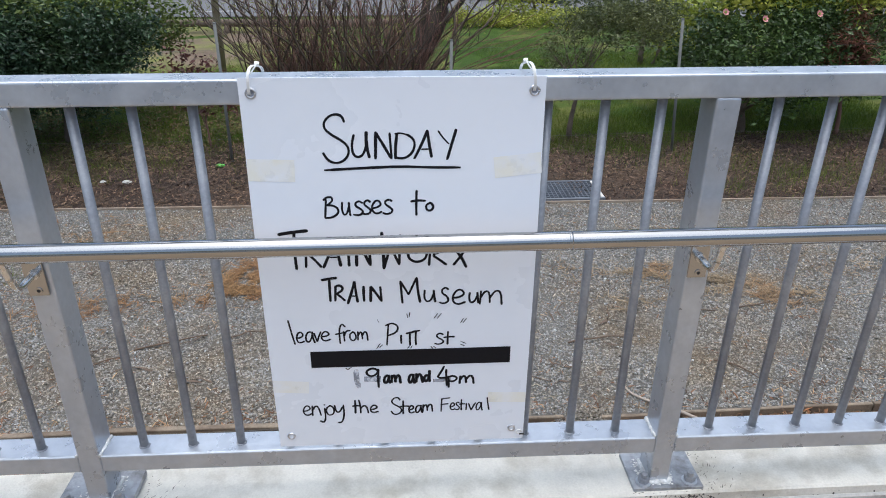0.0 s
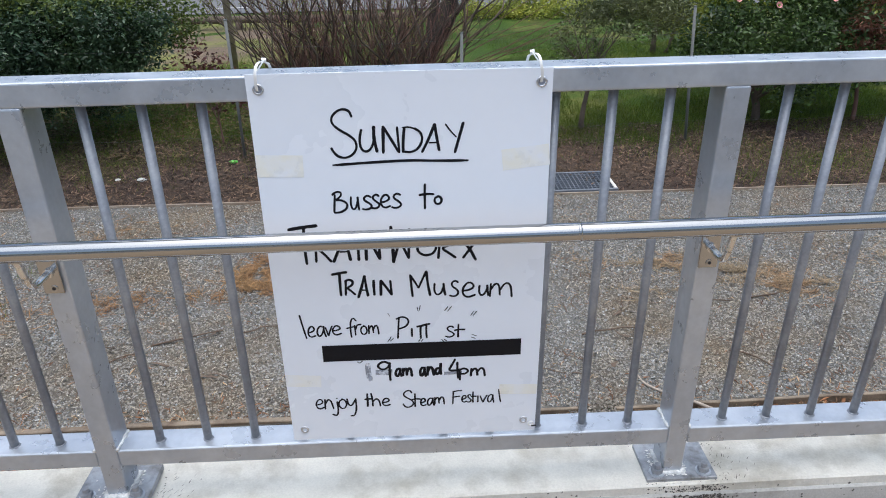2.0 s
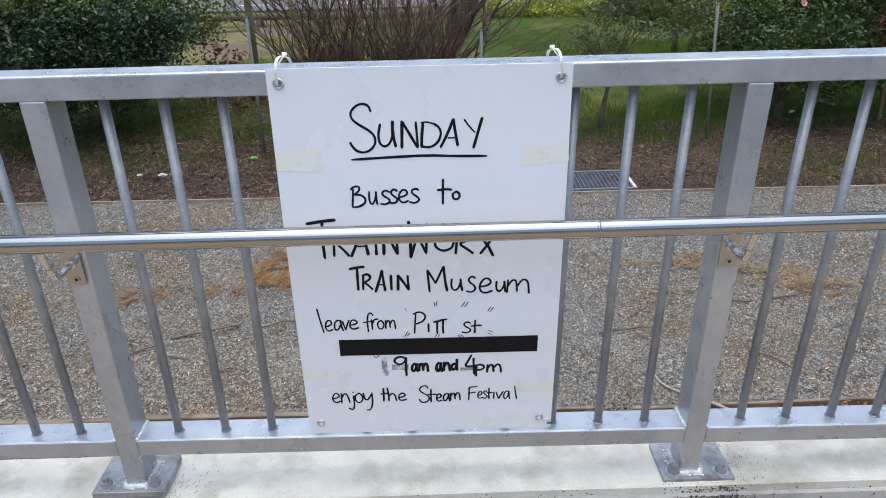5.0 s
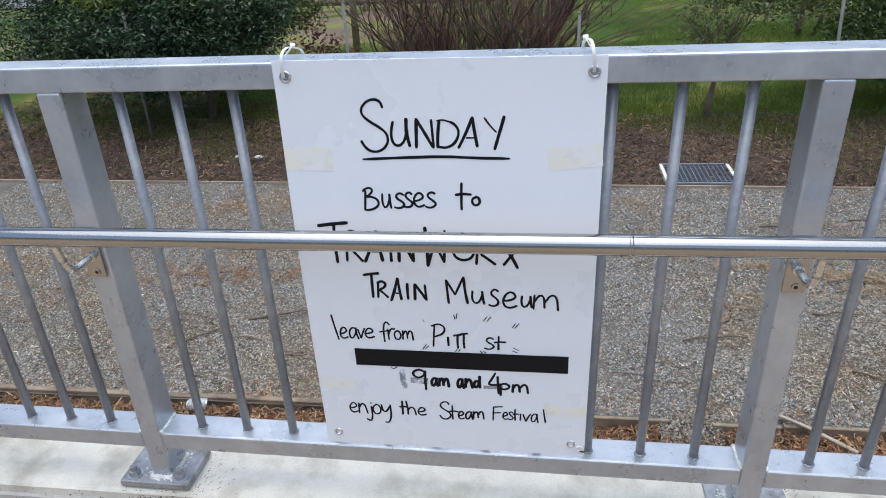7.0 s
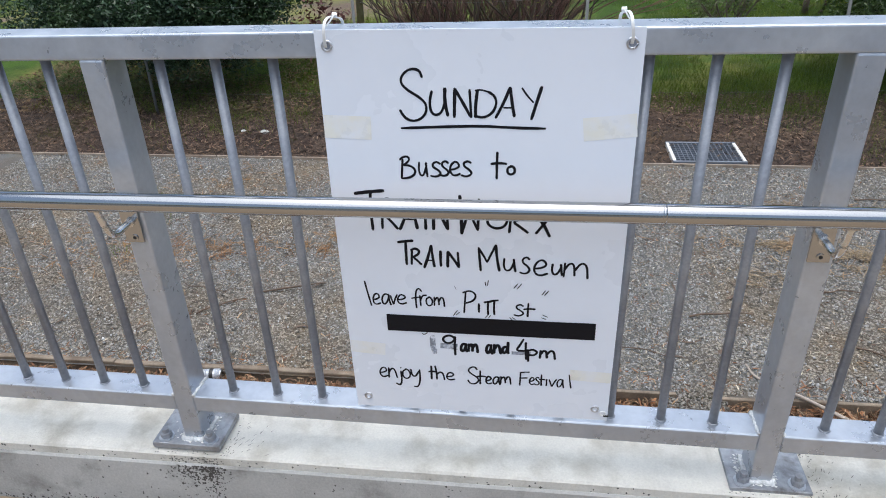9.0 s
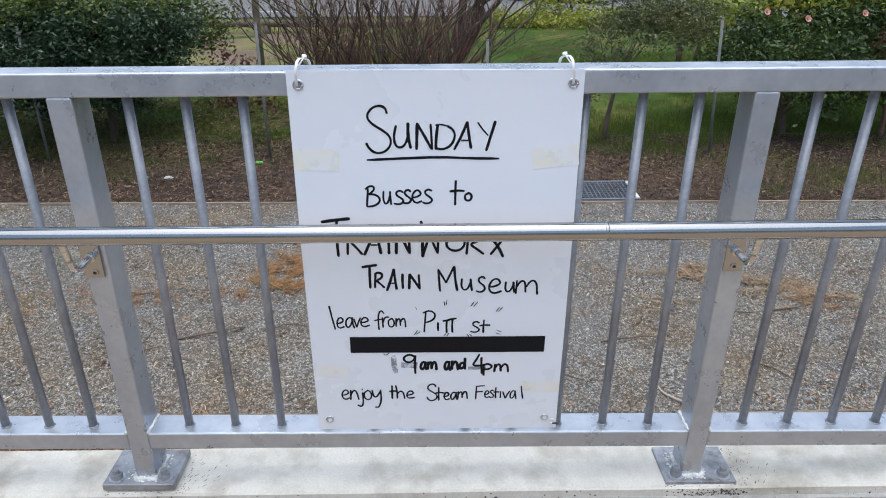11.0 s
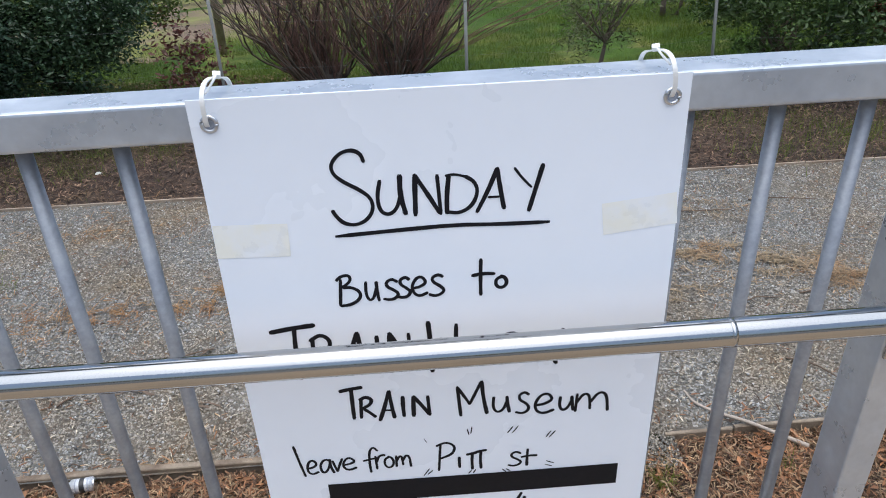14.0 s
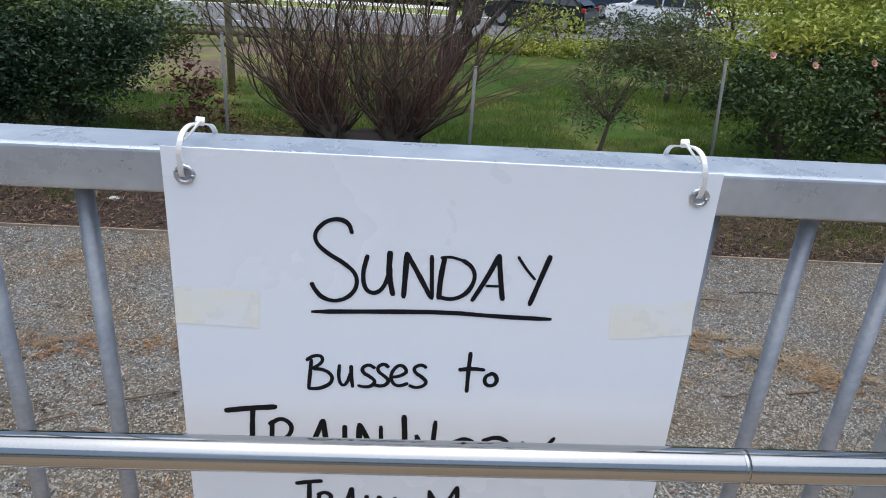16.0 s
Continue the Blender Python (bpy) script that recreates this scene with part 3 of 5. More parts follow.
# ---- handrail ----
HAND = thing("handrail", "polished stainless steel tube handrail on bent brackets", "handrail", at=pose(0, 0, 0.004, 0, 0.12, 0))
part("rail_tube", cyl(0.0192, (-5, -0.100, 0.675), (5, -0.100, 0.675), 32), STAINLESS, HAND, smooth=True)
for x in (0.340, -2.4, 3.2):
    part("joint_sleeve", cyl(0.01923, (x, -0.100, 0.675), (x + 0.007, -0.100, 0.675), 48), STAINLESS, HAND, smooth=True)
for x in POSTS:
    z = 0.581
    br = part("bracket_plate", box(x - 0.021, x + 0.021, -0.003, 0.0025, 0.530, 0.648, 0.0015), STAINLESS, HAND)
    tube("bracket_arm", [(x, 0.0, z), (x, -0.030, z), (x, -0.062, z - 0.002), (x, -0.078, z + 0.010), (x, -0.088, z + 0.035), (x, -0.099, 0.66)], 0.0074, BRUSHED, br, sides=12, rounds=3)
    part("collar", cyl(0.0105, (x, -0.010, z), (x, -0.002, z), 16, bevel=0.001), BRUSHED, br)
    part("saddle", box(x - 0.012, x + 0.012, -0.107, -0.093, 0.6535, 0.6585, 0.0015), STAINLESS, br)
    part("bolt", cyl(0.0080, (x + 0.002, -0.0052, 0.543), (x + 0.002, -0.0025, 0.543), 16, bevel=0.001), STAINLESS, br)
    # A dark disc on the head paints the shade inside its socket.
    part("bolt_socket", cyl(0.0042, (x + 0.002, -0.0058, 0.543), (x + 0.002, -0.0050, 0.543), 6), DARK, br)

# ---- sign ----
SIGN = thing("sign", "white plastic sheet sign with black hand lettering, tied to the railing", "sign", at=pose(-0.005, 0, 0, 0, 0.38, 0))


FRONT = 0.0005


def bow(x, z):
    """How far the sheet bends towards the viewer."""
    fall = min(max((0.988 - z) / 0.36, 0.0), 1.0)
    belly = 0.0115 * fall * fall * (3 - 2 * fall) - 0.006 * min(max((0.40 - z) / 0.3, 0.0), 1.0)
    return belly + 0.0010 * math.sin(5.0 * x + 1.0) * math.sin(3.2 * z) + 0.0006 * noise.noise((x * 4, z * 3, 0.5))


def sign_sheet():
    v, f, nx, nz = [], [], 24, 36
    for side in (0, 1):
        for j in range(nz + 1):
            for i in range(nx + 1):
                x, z = -0.297 + 0.594 * i / nx, 0.098 + 0.889 * j / nz
                v.append((x, FRONT - bow(x, z) + 0.0036 * side, z))
    m = (nx + 1) * (nz + 1)
    for j in range(nz):
        for i in range(nx):
            a = j * (nx + 1) + i
            f += [(a, a + 1, a + nx + 2, a + nx + 1), (m + a, m + a + nx + 1, m + a + nx + 2, m + a + 1)]
    rim = [i for i in range(nx + 1)] + [j * (nx + 1) + nx for j in range(1, nz + 1)] + [nz * (nx + 1) + i for i in range(nx - 1, -1, -1)] + [j * (nx + 1) for j in range(nz - 1, 0, -1)]
    k = len(v)
    v += [v[i] for i in rim] + [v[m + i] for i in rim]
    for i in range(len(rim)):
        j = (i + 1) % len(rim)
        f.append((k + i, k + len(rim) + i, k + len(rim) + j, k + j))
    return rows_mesh("sheet", v, f, CORFLUTE, SIGN, smooth=True)


sign_sheet()


def ribbon(points, width, v, f, rounds=2, lift=0.0006, square=False):
    """A flat pen stroke on the sheet through (x, z) points, with rounded ends and an uneven width."""
    pts = smooth_line([(x, z, 0) for x, z in points], rounds)
    n, base = len(pts), len(v)
    for i, p in enumerate(pts):
        d = (pts[min(i + 1, n - 1)] - pts[max(i - 1, 0)]).normalized()
        s = Vector((-d.y, d.x, 0)) * width * 0.5 * (1 + (0.02 if square else 0.22) * noise.noise((p.x * 60, p.y * 60, 2.0)))
        if i in (0, n - 1) and not square:
            s *= 0.6
            p = p + d * (width * 0.25 if i else -width * 0.25)
        for q in (p + s, p - s):
            v.append((q.x, FRONT - bow(q.x, q.y - 0.0022) - lift, q.y - 0.0022))
    for i in range(n - 1):
        a = base + 2 * i
        f.append((a, a + 1, a + 3, a + 2))


GLYPH = {}


def glyph(letter, *strokes):
    GLYPH[letter] = strokes


# Each letter: strokes through points; a stroke that opens with a number is drawn that much finer or bolder.
glyph("S", [(0.86, 0.84), (0.80, 0.95), (0.58, 1.0), (0.30, 0.96), (0.08, 0.83), (0.10, 0.70), (0.35, 0.58), (0.70, 0.48), (0.97, 0.36), (1.0, 0.20), (0.80, 0.06), (0.50, 0.0), (0.22, 0.04), (0.06, 0.14), (0.0, 0.22)])
glyph("U", [(0.15, 0.90), (0.02, 0.50), (0.08, 0.12), (0.38, 0.0), (0.70, 0.15), (0.90, 0.60)], 1.25, [(0.87, 1.0), (0.84, 0.5), (1.0, 0.02)])
glyph("N", 1.15, [(0.06, 0.98), (0.0, 0.0)], 1.15, [(0.05, 1.0), (0.5, 0.55), (0.97, 0.02)], [(0.93, 0.96), (1.0, 0.0)])
glyph("D", 1.2, [(0.12, 0.97), (0.03, 0.5), (0.03, 0.03)], 0.7, [(0.02, 0.96), (0.30, 1.0), (0.70, 0.90)], [(0.62, 0.93), (0.90, 0.78), (1.0, 0.52), (0.82, 0.17), (0.42, 0.0), (0.0, 0.05)])
glyph("A", 1.1, [(0.0, 0.0), (0.42, 0.5), (0.76, 1.0)], 1.1, [(0.76, 1.0), (0.86, 0.5), (1.0, 0.05)], 0.6, [(0.42, 0.34), (0.82, 0.34)])
glyph("Y", 0.65, [(0.0, 0.97), (0.25, 0.75), (0.60, 0.52)], 1.2, [(1.0, 1.0), (0.76, 0.55), (0.50, 0.0)])
glyph("B", [(0.0, 0.84), (0.20, 0.98), (0.55, 1.0), (0.62, 0.84), (0.40, 0.68), (0.16, 0.60), (0.60, 0.60), (0.98, 0.44), (0.92, 0.20), (0.50, 0.02), (0.06, 0.02)], [(0.16, 0.86), (0.05, 0.02)])
glyph("u", [(0.08, 1.0), (0.02, 0.40), (0.22, 0.02), (0.60, 0.12), (0.88, 0.75)], 1.1, [(0.86, 0.98), (0.90, 0.45), (1.0, 0.0)])
glyph("s", [(0.92, 0.86), (0.62, 1.0), (0.20, 0.86), (0.26, 0.64), (0.72, 0.46), (1.0, 0.26), (0.76, 0.06), (0.36, 0.0), (0.0, 0.08)])
glyph("e", [(0.10, 0.42), (0.55, 0.46), (0.96, 0.66), (0.72, 0.96), (0.34, 0.92), (0.04, 0.50), (0.16, 0.12), (0.52, 0.0), (1.0, 0.16)])
glyph("t", 1.1, [(0.40, 1.0), (0.36, 0.5), (0.36, 0.0)], 1.1, [(0.0, 0.55), (0.5, 0.60), (1.0, 0.58)])
glyph("o", [(0.52, 0.96), (0.12, 0.80), (0.02, 0.36), (0.34, 0.02), (0.78, 0.10), (1.0, 0.50), (0.78, 0.92), (0.45, 1.0)])
glyph("T", 1.15, [(0.0, 0.92), (0.5, 0.97), (1.0, 1.0)], 1.15, [(0.54, 0.97), (0.50, 0.5), (0.52, 0.0)])
glyph("R", [(0.10, 0.92), (0.0, 0.0)], [(0.0, 0.86), (0.45, 1.0), (0.86, 0.84), (0.72, 0.60), (0.16, 0.46), (0.60, 0.24), (1.0, 0.0)])
glyph("I", 1.1, [(0.5, 1.0), (0.4, 0.5), (0.6, 0.0)])
glyph("W", 1.15, [(0.0, 1.0), (0.06, 0.5), (0.06, 0.0)], [(0.06, 0.0), (0.45, 0.62)], [(0.42, 0.66), (0.92, 0.10)], [(0.92, 0.10), (1.0, 0.92)])
glyph("O", [(0.5, 1.0), (0.1, 0.80), (0.04, 0.30), (0.4, 0.0), (0.86, 0.14), (1.0, 0.6), (0.75, 0.94), (0.5, 1.0)])
glyph("X", [(0.0, 0.86), (0.5, 0.46), (0.80, 0.0)], [(1.0, 1.0), (0.6, 0.55), (0.1, 0.10)])
glyph("M", 1.1, [(0.02, 0.86), (0.06, 0.40), (0.10, 0.0)], [(0.02, 0.88), (0.30, 0.50), (0.42, 0.34)], [(0.42, 0.34), (0.84, 1.0)], 1.2, [(0.84, 1.0), (0.90, 0.5), (1.0, 0.02)])
glyph("m", [(0.04, 0.96), (0.0, 0.06)], [(0.02, 0.50), (0.22, 0.94), (0.42, 0.90), (0.46, 0.14)], [(0.46, 0.50), (0.70, 1.0), (0.94, 0.86), (1.0, 0.0)])
glyph("l", [(0.0, 1.0), (0.5, 0.5), (1.0, 0.0)])
glyph("a", [(0.82, 0.86), (0.45, 1.0), (0.08, 0.62), (0.10, 0.12), (0.42, 0.02), (0.74, 0.46), (0.84, 0.96)], 1.1, [(0.82, 0.96), (0.84, 0.40), (1.0, 0.0)])
glyph("v", [(0.0, 0.90), (0.20, 0.40), (0.40, 0.0)], [(0.40, 0.0), (0.66, 0.50), (1.0, 1.0)])
glyph("f", [(1.0, 0.84), (0.72, 1.0), (0.44, 0.84), (0.40, 0.40), (0.42, 0.0)], [(0.0, 0.48), (0.9, 0.56)])
glyph("r", [(0.06, 0.92), (0.10, 0.0)], [(0.10, 0.46), (0.44, 0.94), (1.0, 0.96)])
glyph("P", [(0.22, 0.94), (0.12, 0.5), (0.06, 0.0)], [(0.0, 0.88), (0.50, 1.0), (0.98, 0.82), (0.80, 0.56), (0.20, 0.42)])
glyph("9", [(0.92, 0.86), (0.55, 1.0), (0.06, 0.86), (0.06, 0.66), (0.45, 0.56), (0.86, 0.70), (0.94, 0.92)], 1.1, [(0.94, 0.92), (0.90, 0.45), (0.94, 0.0)])
glyph("n", [(0.06, 0.96), (0.0, 0.02)], [(0.03, 0.46), (0.40, 0.96), (0.80, 0.84), (1.0, 0.0)])
glyph("d", [(0.84, 0.54), (0.40, 0.62), (0.0, 0.32), (0.24, 0.02), (0.70, 0.16), (0.90, 0.52)], [(0.94, 1.0), (0.92, 0.4), (1.0, 0.0)])
glyph("4", [(0.62, 1.0), (0.30, 0.70), (0.0, 0.44), (0.5, 0.42), (1.0, 0.46)], [(0.80, 0.84), (0.80, 0.4), (0.86, 0.0)])
glyph("p", [(0.02, 0.94), (0.06, 0.5), (0.06, 0.0)], [(0.04, 0.84), (0.50, 1.0), (1.0, 0.78), (0.62, 0.50), (0.10, 0.52)])
glyph("j", [(0.92, 0.82), (1.0, 0.30), (0.70, 0.02), (0.0, 0.12)], [(0.92, 0.98), (0.96, 1.0)])
glyph("y", [(0.02, 1.0), (0.12, 0.66), (0.50, 0.60), (0.90, 0.92)], [(0.96, 1.0), (1.0, 0.45), (0.74, 0.04), (0.30, 0.06)])
glyph("h", [(0.0, 1.0), (0.10, 0.5), (0.10, 0.02)], [(0.10, 0.34), (0.50, 0.60), (0.88, 0.46), (1.0, 0.0)])
glyph("F", [(0.10, 0.94), (0.04, 0.0)], [(0.06, 0.94), (0.5, 0.98), (1.0, 1.0)], [(0.0, 0.52), (0.78, 0.58)])
glyph("i", [(0.5, 1.0), (0.5, 0.5), (0.5, 0.0)])


def write(word, pen, *places):
    """One hand-lettered word; each letter lies between x0 and x1 and between z0 and z1, in millimetres on the sheet."""
    v, f = [], []
    r = random.Random(len(word) * 7 + ord(word[0]))
    for c, (x0, x1, z0, z1) in zip(word, places):
        weight, h = 1.0, pen * 500
        x0, x1, z0, z1 = x0 + h, max(x1 - h, x0 + h), z0 + h, z1 - h
        for stroke in GLYPH[c]:
            if isinstance(stroke, float):
                weight = stroke
                continue
            ribbon([((x0 + (x1 - x0) * px + r.uniform(-0.4, 0.4)) / 1000, (z0 + (z1 - z0) * pz + r.uniform(-0.4, 0.4)) / 1000) for px, pz in stroke], pen * weight * r.uniform(0.94, 1.06), v, f)
            weight = 1.0
    return rows_mesh("lettering", v, f, INK, SIGN, "black marker word " + word)


write("SUNDAY", 0.0052, (-146, -90, 817, 922), (-90, -50, 828, 885), (-43, -6, 826, 885), (-4, 42, 825, 883), (35, 75, 825, 887), (83, 124, 823, 888))
write("Busses", 0.0044, (-152, -117, 701, 752), (-116, -94, 706, 740), (-92, -67, 706, 742), (-73, -51, 708, 744), (-55, -29, 709, 744), (-31, -6, 708, 745))
write("to", 0.0048, (27, 61, 705, 763), (57, 78, 713, 736))
write("TRAINWORX", 0.0060, (-251, -185, 584, 679), (-199, -161, 588, 664), (-162, -120, 587, 662), (-108, -103, 590, 654), (-92, -56, 590, 658), (-36, 8, 582, 672), (16, 66, 594, 641), (63, 106, 588, 646), (112, 157, 581, 646))
write("TRAIN", 0.0054, (-169, -132, 504, 567), (-142, -116, 505, 550), (-115, -88, 498, 557), (-80, -74, 503, 545), (-65, -36, 502, 544))
write("Museum", 0.0048, (0, 48, 496, 563), (52, 82, 497, 532), (87, 112, 492, 538), (113, 148, 489, 533), (151, 178, 492, 523), (176, 230, 486, 528))
write("leave", 0.0040, (-249, -234, 396, 462), (-235, -213, 399, 433), (-215, -190, 400, 433), (-194, -175, 402, 431), (-180, -155, 403, 433))
write("from", 0.0040, (-147, -120, 395, 451), (-129, -110, 401, 434), (-116, -96, 401, 429), (-97, -71, 402, 430))
write("PITT", 0.0044, (-34, 0, 388, 451), (-1, 5, 391, 417), (12, 31, 386, 424), (24, 46, 386, 428))
write("st", 0.0042, (76, 101, 386, 420), (97, 125, 385, 424))
write("9", 0.0056, (-84, -48, 269, 330))
write("am", 0.0066, (-44, -23, 279, 309), (-26, 1, 279, 309))
write("and", 0.0066, (13, 34, 277, 310), (32, 53, 279, 311), (49, 70, 280, 318))
write("4", 0.0052, (81, 113, 267, 328))
write("pm", 0.0056, (107, 135, 262, 302), (134, 173, 271, 301))
write("enjoy", 0.0042, (-237, -213, 192, 227), (-215, -191, 191, 226), (-198, -180, 168, 227), (-183, -158, 190, 224), (-162, -136, 165, 224))
write("the", 0.0042, (-119, -98, 194, 237), (-103, -78, 194, 238), (-79, -55, 194, 222))
write("Steam", 0.0042, (-28, 1, 186, 242), (-7, 18, 188, 231), (13, 31, 189, 217), (29, 51, 189, 217), (48, 75, 192, 219))
write("Festival", 0.0036, (91, 117, 191, 235), (113, 129, 195, 221), (126, 140, 195, 222), (136, 152, 194, 229), (152, 156, 194, 217), (158, 178, 193, 218), (175, 195, 191, 220), (202, 211, 191, 233))


def marks(name, lines, pen, mat, label, rounds=1, lift=0.0006, square=False):
    v, f = [], []
    for line in lines:
        ribbon(line, pen, v, f, rounds, lift, square)
    return rows_mesh(name, v, f, mat, SIGN, label)


marks("underline", [[(-0.143, 0.806), (-0.066, 0.8095), (0.010, 0.812), (0.068, 0.809), (0.130, 0.808)]], 0.0056, INK, "black marker underline")
for x, z, dx, dz in ((0.016, 0.471, 0.002, -0.011), (0.023, 0.475, -0.002, -0.013), (0.077, 0.458, 0.008, 0.012), (0.084, 0.457, 0.009, 0.013), (0.136, 0.444, 0.007, 0.011), (0.141, 0.443, 0.009, 0.012),
      (-0.054, 0.381, 0.009, 0.014), (-0.048, 0.383, 0.008, 0.008), (0.016, 0.379, 0.005, 0.007), (0.023, 0.379, 0.004, 0.007), (0.069, 0.383, 0.005, -0.006), (0.075, 0.383, 0.006, -0.005), (0.137, 0.386, 0.010, -0.004), (0.138, 0.394, 0.012, -0.006)):
    marks("dash", [[(x, z), (x + dx, z + dz)]], 0.0020, INK, "short thin pen dash")
marks("dash", [[(-0.050, 0.458), (-0.046, 0.449)]], 0.0014, SMUDGE, "faint rubbed pen dash")
marks("pen_hook", [[(-0.127, 0.329), (-0.122, 0.324), (-0.114, 0.331)]], 0.0024, INK, "end of a covered pen stroke")
marks("struck_out_block", [[(-0.2045 + 0.4575 * i / 24, 0.3545) for i in range(25)]], 0.0445, INK, "solid black strip over a line of writing", 0, 0.0009, True)
marks("smudge", [[(-0.103, 0.321), (-0.104, 0.300), (-0.100, 0.275)]], 0.013, SMUDGE, "grey smudged pen mark", 1, 0.0004)
marks("smudge", [[(-0.080, 0.296), (-0.054, 0.295)]], 0.026, SMUDGE, "grey smudged pen mark", 0, 0.0004)
marks("smudge", [[(0.078, 0.286), (0.112, 0.286)]], 0.016, SMUDGE, "grey smudged pen mark", 0, 0.0004)
for (a, b), w in (([(-0.2965, 0.808), (-0.203, 0.805)], 0.046), ([(0.200, 0.806), (0.2965, 0.816)], 0.044), ([(-0.2965, 0.282), (-0.215, 0.276)], 0.034), ([(0.205, 0.232), (0.2965, 0.228)], 0.030)):
    marks("tape_patch", [[(a[0] + (b[0] - a[0]) * k / 6, a[1] + (b[1] - a[1]) * k / 6) for k in range(7)]], w, TAPE, "pale yellow tape residue", 0, 0.0004, True)


def ring(r, thick, x, z, y, mat, name, parent, label="", arc=(0, 2 * math.pi)):
    n, v, f = 24, [], []
    pts = [Vector((x + r * math.cos(arc[0] + (arc[1] - arc[0]) * i / n), y, z + r * math.sin(arc[0] + (arc[1] - arc[0]) * i / n))) for i in range(n + 1)]
    tube_rows(pts, [thick] * len(pts), 6, v, f)
    return rows_mesh(name, v, f, mat, parent, label, smooth=True)


for x, z, r in ((-0.274, 0.9585, 0.0088), (0.275, 0.960, 0.0088), (-0.268, 0.131, 0.0075), (0.267, 0.133, 0.0075)):
    y = FRONT - bow(x, z)
    e = ring(r, 0.0026, x, z, y - 0.0008, EYELET, "eyelet", SIGN, "nickel ring eyelet")
    part("hole", cyl(r - 0.0022, (x, y - 0.0007, z), (x, y - 0.0002, z), 20), BAND if z > 0.5 else CORFLUTE, e)
ring(0.006, 0.0016, 0.285, 0.124, -0.011, NYLON, "tie_loop", SIGN, "clear nylon tie at the lower corner")
part("tie_tail", box(0.286, 0.2985, -0.014, -0.011, 0.116, 0.120, 0.001), DARK, SIGN)


def cable_tie(x, lean, label):
    """A white tie from the eyelet over the top rail, with its square head on top."""
    t = thing("cable_tie", label, "cable tie", "cable ties holding the sign")
    lean *= 0.72
    path = [(x, FRONT + 0.001, 0.957), (x, FRONT - 0.004, 0.959), (x + 0.001, FRONT - 0.008, 0.972), (x + 0.003 * lean, -0.010, 0.992), (x + 0.006 * lean, 0.000, 1.006), (x + 0.012 * lean, 0.018, 1.010), (x + 0.018 * lean, 0.040, 1.004), (x + 0.022 * lean, 0.070, 0.996), (x + 0.022 * lean, 0.080, 0.972), (x + 0.020 * lean, 0.078, 0.934), (x + 0.012 * lean, 0.040, 0.932), (x + 0.006 * lean, 0.012, 0.9368)]
    pts = smooth_line(path, 2)
    v, f = [], []
    for i, p in enumerate(pts):
        d = (pts[min(i + 1, len(pts) - 1)] - pts[max(i - 1, 0)]).normalized()
        s = (Vector((1, 0, 0)) - d * d.x).normalized()
        nrm = d.cross(s)
        for a, b in ((-1, -1), (1, -1), (1, 1), (-1, 1)):
            v.append(p + s * 0.0027 * a + nrm * 0.0009 * b)
    for i in range(len(pts) - 1):
        for k in range(4):
            j = (k + 1) % 4
            f.append((i * 4 + k, i * 4 + j, i * 4 + 4 + j, i * 4 + 4 + k))
    rows_mesh("strap", v, f, NYLON, t)
    head = box(-0.0046, 0.0046, -0.0038, 0.0038, -0.0034, 0.0034, 0.001)
    head.transform(Matrix.Translation((x + 0.020 * lean, 0.028, 1.010)) @ Euler((0.5, 0.2 * lean, 0.3 * lean)).to_matrix().to_4x4())
    part("head", head, NYLON, t)
    tube("tail", [(x + 0.020 * lean, 0.024, 1.010), (x + 0.012 * lean, 0.012, 1.001), (x + 0.006 * lean, 0.002, 0.9955)], 0.0016, NYLON, t, sides=5)
    return t


cable_tie(-0.275, 1, "white nylon cable tie looped over the top rail")
cable_tie(0.275, -1, "white nylon cable tie looped over the top rail")


# ---- small things on the ground ----
rng = np.random.default_rng(11)


def spread(n, x0, x1, y0, y1, z, jitter=0.004):
    return np.stack([rng.uniform(x0, x1, n), rng.uniform(y0, y1, n), z + rng.normal(0, jitter, n)], -1)


def settle(p, wave, freq):
    """Lets loose pieces follow the unevenness of the sheet below them."""
    p[:, 2] += np.array([wave * noise.noise((x * freq, y * freq, 3.1)) for x, y, _ in p])
    return p


def sized(n, a, b, *ratio):
    s = rng.uniform(a, b, (n, 1)) * np.array(ratio)[None]
    return s * rng.uniform(0.75, 1.25, (n, 3))


n = 14000
p = settle(spread(n, -5.2, 5.2, 1.66, 4.85, GROUND + 0.003), 0.012, 1.5)
p[:, 1] += askew(p[:, 0], np.clip((p[:, 1] - 1.66) / 3.2, 0, 1))
scatter("coarse_gravel", STONE, p, OCTA_V, OCTA_F, sized(n, 0.008, 0.014, 1.0, 0.8, 0.6), 0.4, "coarser grey stones among the path gravel", "gravel", rng)
n = 6000
p = settle(spread(n, -5.2, 5.2, 1.66, 4.85, GROUND + 0.005), 0.012, 1.5)
p[:, 1] += askew(p[:, 0], np.clip((p[:, 1] - 1.66) / 3.2, 0, 1))
scatter("pale_gravel", PALE_STONE, p, OCTA_V, OCTA_F, sized(n, 0.005, 0.012, 1.0, 0.8, 0.6), 0.4, "pale stones among the grey path gravel", "gravel", rng)
n = 270000
p = spread(n, -5.2, 5.2, 1.66, 4.85, GROUND + 0.002, 0.003)
p[:, 1] = 1.66 + 3.19 * rng.beta(0.9, 1.2, n)
p = settle(p, 0.012, 1.5)
p[:, 1] += askew(p[:, 0], np.clip((p[:, 1] - 1.66) / 3.2, 0, 1))
scatter("gravel", STONE, p, TETRA_V, TETRA_F, sized(n, 0.004, 0.0095, 1.0, 0.75, 0.7), 0.35, "loose grey crushed stone on the path", "gravel", rng)
n = 1500
